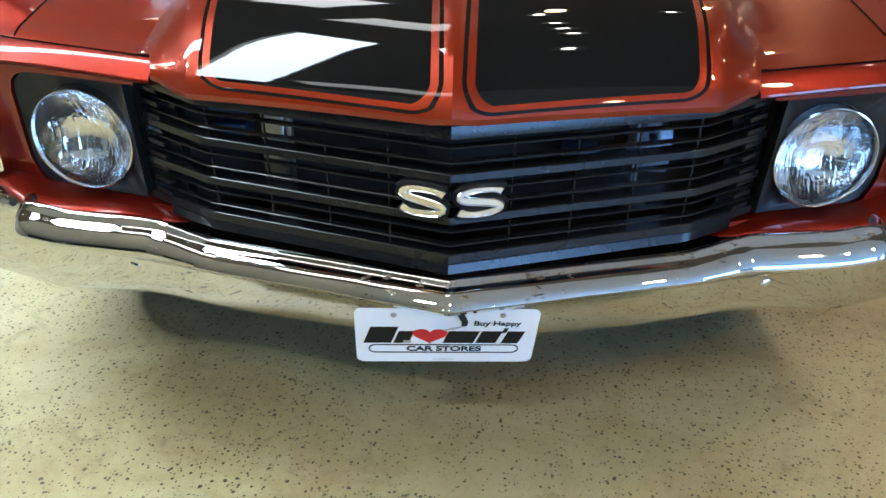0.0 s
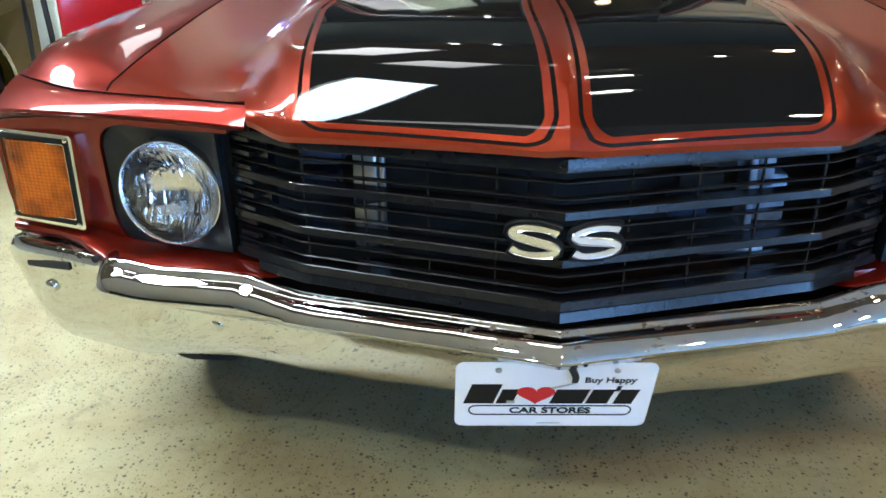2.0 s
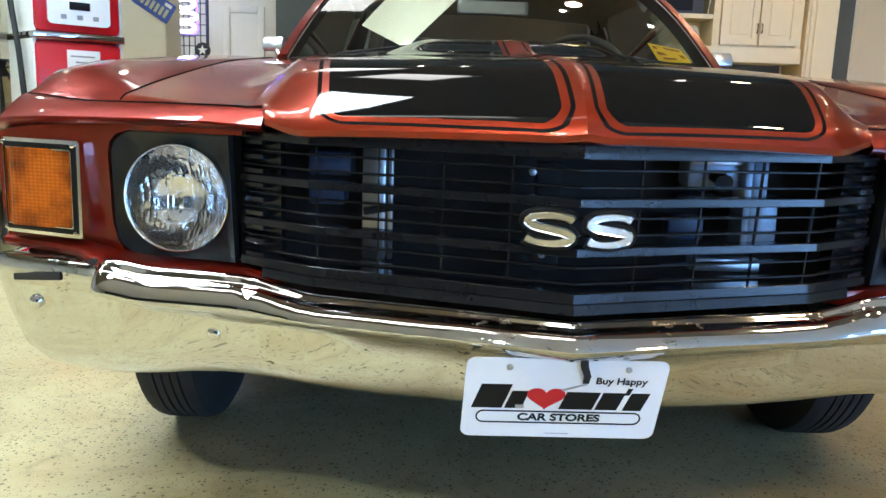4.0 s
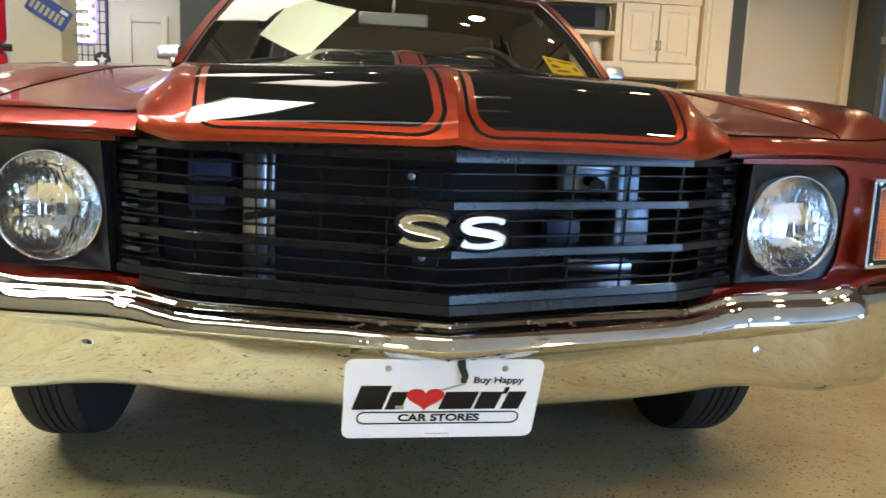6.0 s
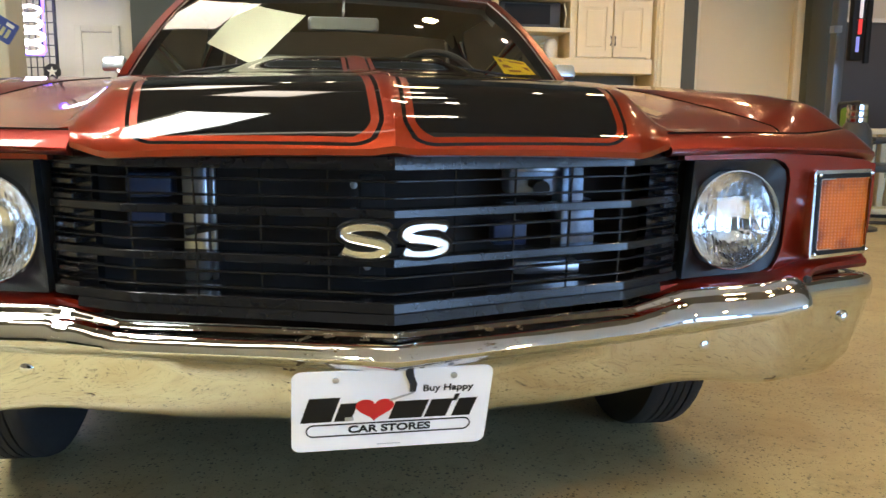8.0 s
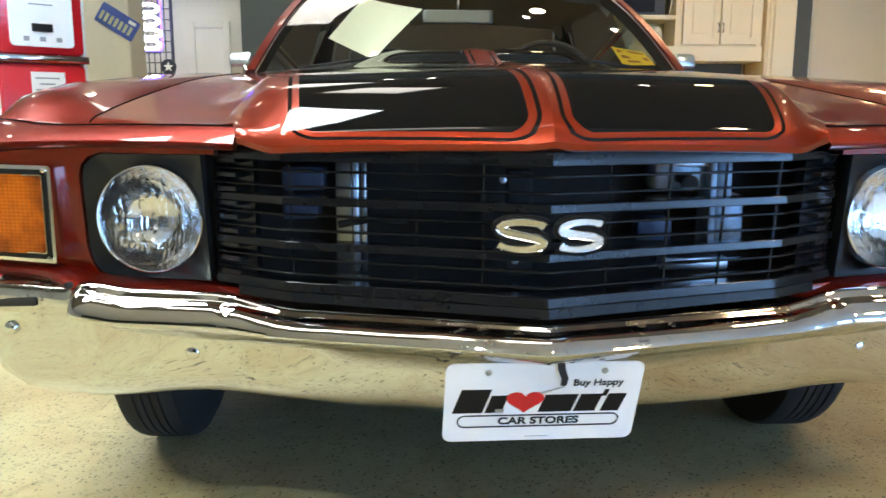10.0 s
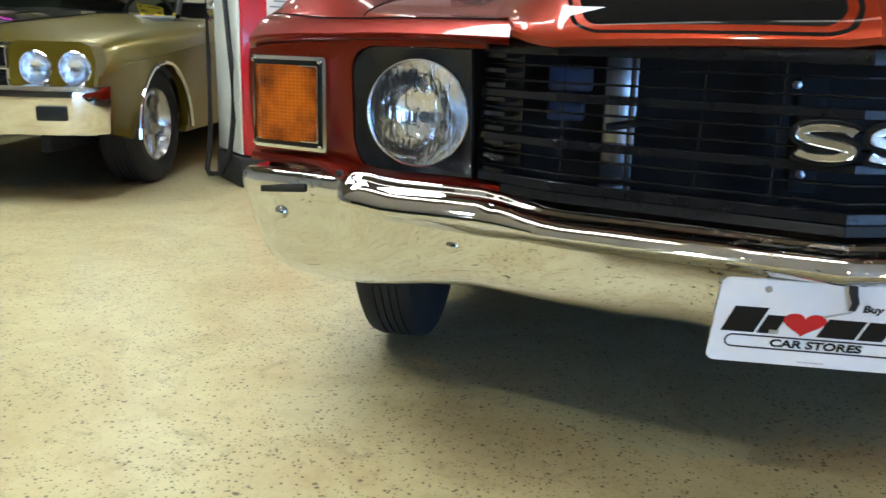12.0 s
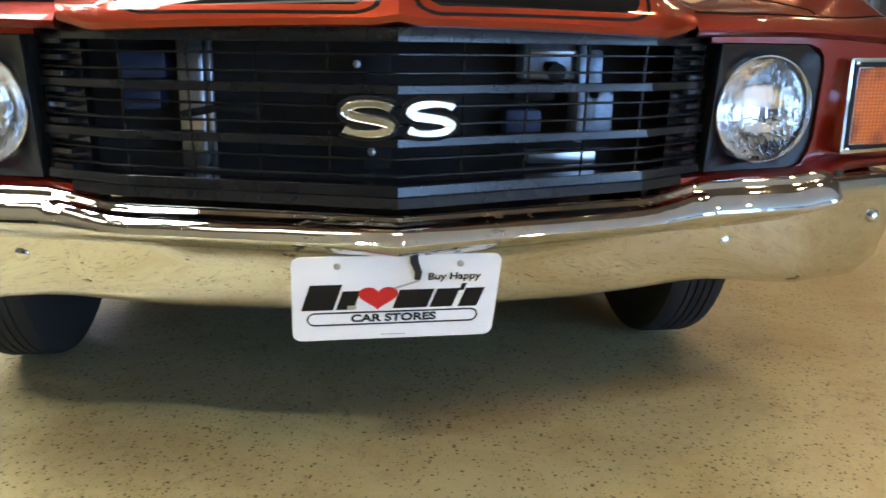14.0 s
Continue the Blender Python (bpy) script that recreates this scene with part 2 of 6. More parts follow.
def amber_lens():
    """Amber plastic with a moulded grid of small ribs over a dark lamp bowl."""
    m = material("amber_lens", (0.62, 0.15, 0.008), 0.3, 0, 0.0, specular=0.3)
    nt = m.node_tree
    b = nt.nodes["Principled BSDF"]
    at = nt.nodes["Texture Coordinate"]
    patch = node(nt, "ShaderNodeTexNoise", Scale=14.0, Detail=4.0)
    nt.links.new(at.outputs["Object"], patch.inputs["Vector"])
    mix = nt.nodes.new("ShaderNodeMix")
    mix.data_type = "RGBA"
    mix.inputs[6].default_value = (0.1, 0.012, 0.0005, 1)
    mix.inputs[7].default_value = (0.62, 0.14, 0.002, 1)
    spread = nt.nodes.new("ShaderNodeMapRange")
    spread.inputs["From Min"].default_value, spread.inputs["From Max"].default_value = 0.36, 0.6
    nt.links.new(patch.outputs["Fac"], spread.inputs["Value"])
    nt.links.new(spread.outputs[0], mix.inputs[0])
    last = None
    for axis, size in (("X", 38.0), ("Z", 52.0)):
        wave = node(nt, "ShaderNodeTexWave", Scale=size)
        wave.bands_direction = axis
        nt.links.new(at.outputs["Object"], wave.inputs["Vector"])
        if last is None:
            last = wave.outputs["Fac"]
        else:
            times = nt.nodes.new("ShaderNodeMath")
            times.operation = "MULTIPLY"
            nt.links.new(last, times.inputs[0])
            nt.links.new(wave.outputs["Fac"], times.inputs[1])
            last = times.outputs[0]
    darker = nt.nodes.new("ShaderNodeMix")
    darker.data_type = "RGBA"
    darker.inputs[6].default_value = (0.2, 0.03, 0.001, 1)
    ramp = nt.nodes.new("ShaderNodeMapRange")
    ramp.inputs["From Max"].default_value = 0.5
    ramp.inputs["To Min"].default_value = 0.72
    nt.links.new(last, ramp.inputs["Value"])
    nt.links.new(ramp.outputs[0], darker.inputs[0])
    nt.links.new(mix.outputs[2], darker.inputs[7])
    nt.links.new(darker.outputs[2], b.inputs["Base Color"])
    bp = node(nt, "ShaderNodeBump", Strength=0.7, Distance=0.0015)
    nt.links.new(last, bp.inputs["Height"])
    nt.links.new(bp.outputs[0], b.inputs["Normal"])
    return m


AMBER = amber_lens()
WINDSHIELD = glass("tinted_glass", (0.9, 0.92, 0.84), sheen=1.52)
GAP = material("panel_gap_black", (0.004, 0.004, 0.004), 0.9, vary=0.2, specular=0.05)
BADGE = material("badge_white_metal", (0.92, 0.92, 0.93), 0.14, 0.97, vary=0.05, scale=30)
PALE_BLUE = material("pale_blue_metal", (0.3, 0.37, 0.47), 0.42, 0.4, vary=0.75, scale=34, bump=0.8, bump_scale=45, rough_vary=0.12)
DARK_SCREEN = glass("dark_screen_glass", (0.3, 0.34, 0.3), sheen=1.2)
SIDE_GLASS = glass("side_glass", (0.5, 0.56, 0.48), sheen=1.03)
SATIN = material("satin_chrome", (0.72, 0.77, 0.86), 0.28, 1.0, vary=0.05, scale=20)
FLOOR = floor_coat()


# ---- building helpers ----
def thing(name, label, category, group="", kind="", at=None):
    ob = new(name)
    ob.empty_display_size = 0.1
    if at:
        ob.location = at
    return tagged(ob, label, category, group, kind)


def finish(name, bm, mat, smooth=True, angle=38.0):
    bmesh.ops.recalc_face_normals(bm, faces=bm.faces)
    me = bpy.data.meshes.new(name)
    bm.to_mesh(me)
    bm.free()
    me.materials.append(mat)
    if smooth:
        me.polygons.foreach_set("use_smooth", [True] * len(me.polygons))
        me.set_sharp_from_angle(angle=radians(angle))
    return new(name, me)


def part(name, bm, mat, parent, label="", smooth=True, angle=38.0):
    """One mesh under a thing or a part; its vertices are given in the parent's own space."""
    ob = finish(name, bm, mat, smooth, angle)
    ob.parent = parent
    return tagged(ob, label)


def solid(name, bm, mat, label="", category="", kind="", group="", smooth=True, angle=38.0):
    return tagged(finish(name, bm, mat, smooth, angle), label, category, group, kind)


def box(a, b, bevel=0.0, bm=None, turn=None):
    bm = bm or bmesh.new()
    a, b = Vector(a), Vector(b)
    m = Matrix.Translation((a + b) / 2)
    if turn:
        m = m @ turn
    made = bmesh.ops.create_cube(bm, size=1, matrix=m @ Matrix.Diagonal((*(b - a), 1)))
    if bevel:
        edges = list({e for v in made["verts"] for e in v.link_edges})
        bmesh.ops.bevel(bm, geom=edges, offset=bevel, segments=2, affect="EDGES", profile=0.5)
    return bm


def loft(sections, bm=None, close_u=False, close_v=False, caps=False):
    """A skin over rows of points."""
    bm = bm or bmesh.new()
    rows = [[bm.verts.new(p) for p in row] for row in sections]
    n = len(rows[0])
    for i in range(len(rows) if close_u else len(rows) - 1):
        a, b = rows[i], rows[(i + 1) % len(rows)]
        for j in range(n if close_v else n - 1):
            k = (j + 1) % n
            bm.faces.new((a[j], a[k], b[k], b[j]))
    if caps:
        bm.faces.new(rows[0][::-1])
        bm.faces.new(rows[-1])
    return bm


def tube(points, radius, sides=8, bm=None, closed=False):
    """A round bar along a line of points."""
    pts = [Vector(p) for p in points]
    rows = []
    for i, p in enumerate(pts):
        if closed:
            d = pts[(i + 1) % len(pts)] - pts[i - 1]
        else:
            d = pts[min(i + 1, len(pts) - 1)] - pts[max(i - 1, 0)]
        q = d.to_track_quat("Z", "Y")
        r = radius[i] if isinstance(radius, (list, tuple)) else radius
        rows.append([p + q @ Vector((r * math.cos(2 * math.pi * k / sides), r * math.sin(2 * math.pi * k / sides), 0)) for k in range(sides)])
    return loft(rows, bm, close_u=closed, close_v=True, caps=not closed)


def lathe(profile, m, steps=40, bm=None):
    """A turned body: (radius, height) pairs spun about the z axis of m."""
    rows = [[m @ Vector((r * math.cos(2 * math.pi * k / steps), r * math.sin(2 * math.pi * k / steps), h)) for k in range(steps)] for r, h in profile]
    return loft(rows, bm, close_v=True)


def slab(outline, depth, holes=(), bm=None, warp=None):
    """A flat sheet with holes: outlines of (u, v), warp(u, v, w) gives the place; w runs 0..1 through its depth."""
    bm = bm or bmesh.new()
    warp = warp or (lambda u, v, w: (u, w * depth, v))
    loops = [list(outline), *[list(h) for h in holes]]
    edges = []
    fronts = []
    for lp in loops:
        vs = [bm.verts.new(Vector((u, v, 0))) for u, v in lp]
        fronts.append(vs)
        edges += [bm.edges.new((vs[i], vs[(i + 1) % len(vs)])) for i in range(len(vs))]
    made = bmesh.ops.triangle_fill(bm, edges=edges, use_beauty=True, use_dissolve=False)
    faces = [f for f in made["geom"] if isinstance(f, bmesh.types.BMFace)]
    flat = [v for vs in fronts for v in vs]
    back = {v: bm.verts.new(warp(v.co.x, v.co.y, 1.0)) for v in flat}
    for f in faces:
        bm.faces.new([back[v] for v in f.verts][::-1])
    for vs in fronts:
        for i in range(len(vs)):
            a, b = vs[i], vs[(i + 1) % len(vs)]
            bm.faces.new((a, b, back[b], back[a]))
    for v in flat:
        v.co = Vector(warp(v.co.x, v.co.y, 0.0))
    return bm


def rounded(x0, z0, x1, z1, r, steps=5):
    """The outline of a rectangle with rounded corners."""
    out = []
    for cx, cz, start in ((x1 - r, z1 - r, 0), (x0 + r, z1 - r, 90), (x0 + r, z0 + r, 180), (x1 - r, z0 + r, 270)):
        for k in range(steps + 1):
            a = radians(start + 90 * k / steps)
            out.append((cx + r * math.cos(a), cz + r * math.sin(a)))
    return out


def smooth_step(a, b, x):
    t = min(1.0, max(0.0, (x - a) / (b - a)))
    return t * t * (3 - 2 * t)


def along(table, x):
    """A smooth line through the rows of a short table."""
    n = len(table)
    if x <= table[0][0]:
        return table[0][1]
    for i in range(n - 1):
        (x0, v0), (x1, v1) = table[i], table[i + 1]
        if x <= x1:
            t, h = (x - x0) / (x1 - x0), x1 - x0
            d = (v1 - v0) / h
            before = (v0 - table[i - 1][1]) / (x0 - table[i - 1][0]) if i else d
            after = (table[i + 2][1] - v1) / (table[i + 2][0] - x1) if i + 2 < n else d
            m0 = (before + d) / 2 if before * d > 0 else 0.0
            m1 = (after + d) / 2 if after * d > 0 else 0.0
            return v0 * (1 + 2 * t) * (1 - t) ** 2 + m0 * h * t * (1 - t) ** 2 + v1 * t * t * (3 - 2 * t) + m1 * h * t * t * (t - 1)
    return table[-1][1]


def straight(table, x):
    """A value on the straight lines between the rows of a short table."""
    for (x0, v0), (x1, v1) in zip(table, table[1:]):
        if x <= x1:
            return v0 + (v1 - v0) * min(1.0, max(0.0, (x - x0) / (x1 - x0)))
    return table[-1][1]


# ---- room ----
CREAM = material("cream_paint", (0.72, 0.62, 0.4), 0.5, vary=0.05, scale=3, bump=0.05, bump_scale=90)
WALL = material("beige_wall", (0.6, 0.54, 0.41), 0.75, vary=0.05, scale=2, bump=0.15, bump_scale=140)
DARK_WALL = material("dark_green_wall", (0.075, 0.078, 0.06), 0.7, vary=0.12, scale=2, bump=0.15, bump_scale=140)
CHARCOAL = material("charcoal_wall", (0.07, 0.07, 0.072), 0.7, vary=0.1, scale=2, bump=0.1, bump_scale=140)
CEILING_LIGHT = material("ceiling_white", (0.72, 0.69, 0.66), 0.8, vary=0.03, scale=2, bump=0.1, bump_scale=120)
CEILING = material("ceiling_brown", (0.19, 0.16, 0.115), 0.8, vary=0.03, scale=2, bump=0.1, bump_scale=120)
DOOR_TAN = material("tan_door", (0.62, 0.51, 0.3), 0.45, vary=0.05, scale=2.5)
WHITE_TRIM = material("white_trim", (0.72, 0.68, 0.58), 0.45, vary=0.04, scale=6)
H = 3.3  # ceiling height


def structure(name, bm, mat, label, category=""):
    return solid(name, bm, mat, label, category or name.split("_")[0], "structure", smooth=False)


structure("floor", box((-7, -7, -0.15), (9, 8.4, 0.0)), FLOOR, "cream epoxy showroom floor with dark flakes")
def roof_window(u, v):
    """Corners of the skylight, which lies a little askew in the room."""
    a = radians(-35)
    return (-1.72 + u * math.cos(a) - v * math.sin(a), 0.63 + u * math.sin(a) + v * math.cos(a))


structure("ceiling", slab([(-7, -1.0), (-1.2, -1.0), (-1.2, -0.15), (9.2, -0.15), (9.2, 8.4), (-7, 8.4)], 0.1, [[roof_window(-0.28, -1.4), roof_window(0.28, -1.4), roof_window(0.28, 1.05), roof_window(-0.28, 1.05)]], warp=lambda u, v, w: (u, v, H + 0.15 * w)), CEILING, "plain brown ceiling with a skylight well")
structure("ceiling_front", slab([(-7, -7.2), (9.2, -7.2), (9.2, -0.15), (-1.2, -0.15), (-1.2, -1.0), (-7, -1.0)], 0.1, warp=lambda u, v, w: (u, v, H + 0.15 * w)), CEILING_LIGHT, "plain white ceiling of the front hall", "ceiling")
structure("wall_west", box((-7.2, -7, 0), (-7, 8.4, H)), WALL, "plain beige side wall")
structure("wall_east", slab([(-7, 0), (8.4, 0), (8.4, H), (-7, H)], 0.2, [[(-6.85, 0.15), (-3.6, 0.15), (-3.6, 2.7), (-6.85, 2.7)]], warp=lambda u, v, w: (9 + 0.2 * w, u, v)), WALL, "beige side wall with a tall window")
structure("wall_south", slab([(-7, 0), (9, 0), (9, H), (-7, H)], 0.2, [[(2.6, 0.1), (8.8, 0.1), (8.8, 2.8), (2.6, 2.8)]], warp=lambda u, v, w: (u, -7 - 0.2 * w, v)), DARK_WALL, "dark green front wall with a wide glazed opening")
# back wall in its coloured stretches
for i, (x0, x1, y, mat, label) in enumerate(((-7, -3.05, 6.5, WALL, "beige back wall"), (-3.05, -1.71, 6.4, WALL, "beige back wall beside the lattice"), (-1.71, 1.45, 6.3, DARK_WALL, "dark green back wall"), (3.24, 3.42, 6.25, DARK_WALL, "dark green strip of back wall"), (4.58, 4.8, 6.25, DARK_WALL, "dark green strip of wall"))):
    structure("wall_north_%d" % (i + 1), box((x0, y, 0), (x1, y + 0.2, H)), mat, label, "wall")
structure("wall_bulkhead", box((-7, 6.0, 2.25), (4.8, 6.24, H)), DARK_WALL, "dark green bulkhead over the back wall", "wall")
structure("wall_north_6", box((1.45, 6.62, 0), (3.24, 6.8, H)), CREAM, "cream wall behind the cabinets", "wall")
structure("wall_north_7", box((3.42, 6.4, 2.35), (4.58, 6.6, H)), WALL, "beige wall over the wide door", "wall")
structure("wall_north_8", box((4.8, 7.6, 0), (9, 7.8, 1.93)), CHARCOAL, "charcoal lower wall of the lounge", "wall")
structure("wall_north_9", box((4.8, 7.6, 1.98), (9, 7.8, H)), WALL, "pale upper wall of the lounge", "wall")
structure("wall_return", box((4.8, 6.45, 0), (4.9, 7.6, H)), WALL, "beige return wall", "wall")
structure("trim_rail", box((4.9, 7.56, 1.93), (9, 7.62, 1.98), 0.006), WHITE_TRIM, "white painted rail on the lounge wall", "trim")
structure("baseboard", box((4.9, 7.57, 0), (9, 7.6, 0.14), 0.004), WHITE_TRIM, "white baseboard along the lounge wall", "baseboard")

# the wide tan door
door = thing("door_1", "wide flat tan door in a cream frame", "door", kind="structure")
part("door_panel", box((3.5, 6.43, 0.0), (4.5, 6.48, 2.25), 0.006), DOOR_TAN, door)
for x in (3.42, 4.5):
    part("door_frame", box((x, 6.36, 0), (x + 0.08, 6.5, 2.33), 0.006), CREAM, door, "cream frame")
part("door_frame", box((3.5, 6.36, 2.25), (4.5, 6.5, 2.33), 0.006), CREAM, door)
door = thing("door_2", "narrow beige door in a beige frame", "door", kind="structure")
part("door_panel", box((-2.14, 6.385, 0.0), (-1.89, 6.4, 1.5), 0.004), WALL, door)
for x in (-2.2, -1.89):
    part("door_frame", box((x, 6.37, 0), (x + 0.06, 6.405, 1.56), 0.005), WALL, door)
part("door_frame", box((-2.14, 6.37, 1.5), (-1.89, 6.405, 1.56), 0.005), WALL, door)

# skylight: a bright diffusing panel up in its well
SKY_PANEL = glow("skylight_diffuser", (0.94, 1.0, 0.92), 28.0)
PANEL = glow("panel_diffuser", (1.0, 0.9, 0.74), 6.0)
skylight = thing("skylight", "bright white skylight diffuser in the ceiling", "skylight", kind="structure")
part("diffuser", slab([roof_window(-0.275, -1.395), roof_window(0.275, -1.395), roof_window(0.275, 1.045), roof_window(-0.275, 1.045)], 1, warp=lambda u, v, w: (u, v, H + 0.05 + 0.03 * w)), SKY_PANEL, skylight, "glowing white diffuser", smooth=False)


def light_panel(x, y, wide, long, turn, label, diffuser=PANEL):
    """A recessed ceiling light: a white frame round a glowing diffuser."""
    light = thing("ceiling_light", label, "lamp", "ceiling light panels", at=(x, y, H))
    light.rotation_euler = (0, 0, radians(turn))
    w, l = wide / 2, long / 2
    rim = [[(-w - c, -l - c), (w + c, -l - c), (w + c, l + c), (-w - c, l + c)] for c in (0.03, 0.0)]
    part("light_frame", slab(rim[0], 1, [rim[1]], warp=lambda u, v, k: (u, v, -0.03 + 0.03 * k)), WHITE_TRIM, light, smooth=False)
    part("light_diffuser", box((-w, -l, -0.02), (w, l, -0.01)), diffuser, light, "glowing white diffuser", smooth=False)


light_panel(-0.73, 2.67, 0.56, 0.56, -36, "square white ceiling light panel")
light_panel(-1.25, 4.33, 0.7, 1.0, -30, "large white ceiling light panel")
light_panel(-3.12, 1.43, 2.2, 0.3, -22, "long white ceiling light panel beside the skylight", SKY_PANEL)
# Unseen panels, added so the chrome and front caps mirror something bright.
for x in (-1.3, 0.0):
    light_panel(x, -0.35, 1.04, 0.24, 0, "narrow glowing panel added overhead for chrome reflections")

# glazed openings with bright daylight outside
DAY = glow("daylight_backdrop", (0.36, 0.62, 1.0), 11.0)
structure("backdrop_south", box((-7, -9.0, -0.1), (9, -8.95, 4)), DAY, "bright blue-white daylight outside", "backdrop")
structure("backdrop_east", box((11.0, -7.5, -0.1), (11.05, -1, 4)), DAY, "bright blue-white daylight outside", "backdrop")
win = thing("window_1", "wide glazed shop front with dark mullions", "window", kind="structure")
for k in range(6):
    part("mullion", box((2.6 + 1.24 * k - 0.03, -7.12, 0.1), (2.6 + 1.24 * k + 0.03, -7.06, 2.8), 0.004), CHARCOAL, win)
win = thing("window_2", "tall side window with dark mullions", "window", kind="structure")
for k in range(4):
    part("mullion", box((9.06, -6.85 + 1.06 * k, 0.15), (9.12, -6.79 + 1.06 * k, 2.7), 0.004), CHARCOAL, win)

# recessed ceiling lamps
CAN_GLOW = glow("can_lamp_glow", (1.0, 0.86, 0.62), 60.0)
can = thing("ceiling_lamp", "round recessed warm ceiling lamp with a white ring", "lamp", "recessed ceiling lamps")
part("trim_ring", lathe([(0.095, 0.0), (0.09, -0.008), (0.072, -0.006), (0.068, 0.02)], Matrix.Identity(4), 24), WHITE_TRIM, can)
part("lamp_face", lathe([(0.068, 0.004), (0.03, 0.001), (0.0005, 0.0)], Matrix.Identity(4), 20), CAN_GLOW, can, "glowing lamp face")
CANS = [(1.1, 1.25), (1.04, 2.0), (0.96, 2.4), (0.9, 2.95), (0.79, 3.75), (0.7, 5.6), (-0.2, 5.8), (-0.6, 5.8), (1.78, 3.9), (3.0, 2.2), (2.4, 0.4), (3.9, 4.6), (3.9, 2.0), (-3.6, 5.2), (-3.6, 2.8), (-3.6, 0.4), (0.9, -2.4), (-1.4, -2.4), (3.2, -2.4), (-4.0, -2.4), (0.9, -5.2), (-2.0, -5.2), (3.2, -5.2)]
can.location = (*CANS[0], H - 0.002)
for x, y in CANS[1:]:
    copy_thing(can, Matrix.Translation((x, y, H - 0.002)))


def lamp(name, kind, at, target, power, colour, **more):
    data = bpy.data.lights.new(name, kind)
    data.energy, data.color = power, colour
    for key, value in more.items():
        if key == "size":
            data.size = value
        elif key == "size_y":
            data.shape, data.size_y = "RECTANGLE", value
        elif key == "soft":
            data.shadow_soft_size = value
        elif key == "spot":
            data.spot_size = radians(value)
            data.spot_blend = 0.6
    ob = new(name, data)
    ob.matrix_world = look(at, target)
    return ob


COOL, WARM = (0.93, 1.0, 0.8), (1.0, 0.68, 0.32)
# Added spots brighten the room; many hang where no can lamp is built.
for x, y, p in ((0.9, 4.0, 60), (2.4, 0.4, 140), (2.4, 4.6, 200), (3.9, 4.0, 225), (-4.2, 5.0, 420), (-3.6, 1.0, 330), (-1.4, -2.4, 330), (0.9, -2.4, 210), (3.2, -2.4, 180), (-2.2, 5.3, 110), (6.4, 6.0, 160), (0.9, -5.2, 110), (-2.0, -5.2, 110)):
    k = smooth_step(-1.6, 1.2, x)  # cooler lamps at the skylight side
    tint = tuple(a + (b - a) * k for a, b in zip(COOL, WARM))
    lamp("added_spot", "SPOT", (x, y, H - 0.06), (x, y + 0.01, 0), p * LAMP_POWER, tint, soft=0.08, spot=140)


# ---- orange coupe ----
LIP = ((0, -0.03), (0.388, 0.086), (0.45, 0.132))


def lip_y(x):
    return straight(LIP, abs(x))


SIDE = ((0.17, 0.738), (0.264, 0.747), (0.4, 0.767), (0.6, 0.793), (1.0, 0.84), (1.62, 0.886))


# the raised middle of the hood: a quickly rounded nose, then nearly flat
NOSE = ((-0.03, 0.7275), (-0.02, 0.738), (0.0, 0.755), (0.025, 0.7718), (0.05, 0.786), (0.075, 0.7975), (0.1, 0.8065), (0.15, 0.818), (0.2, 0.8255), (0.3, 0.836), (0.4, 0.8435), (0.6, 0.8555), (0.8, 0.8665), (1.0, 0.8775), (1.2, 0.8885), (1.62, 0.91))


def hood_z(x, y):
    """Height of the hood: a raised middle with a pointed, rounded nose, and lower sides."""
    ax = abs(x)
    u = y - (lip_y(ax) + 0.03) * (1 - smooth_step(0.1, 0.8, y))
    mid = along(NOSE, u) + 0.05 * smooth_step(0.9, 1.38, y) * (1 - smooth_step(0.22, 0.42, ax)) - 0.055 * ax * ax
    side = along(SIDE, y)
    edge = 0.4 + 0.06 * smooth_step(0.05, 0.5, y)
    # a flat slope with soft creases joins the two
    slope = min(1.0, max(0.0, (ax - edge) / 0.075))
    z = mid + (side - mid) * (0.7 * slope + 0.3 * smooth_step(0.0, 1.0, slope))
    if ax < 0.46:
        s = y - lip_y(ax)
        z -= 0.01 * max(0.0, 1 - s / 0.013) ** 2
        z += 0.004 * max(0.0, 1 - ax / 0.03)
    else:
        # the sides roll down to the seam with the front cap
        ys = seam_y(ax)
        w = max(0.0, 1 - max(0.0, y - ys) / 0.035) ** 2
        if w > 0:
            z += (0.7395 - along(SIDE, ys)) * w
    return z


SEAM = ((0.463, 0.172), (0.56, 0.203), (0.66, 0.238), (0.725, 0.264))


def seam_y(x):
    return along(SEAM, abs(x))


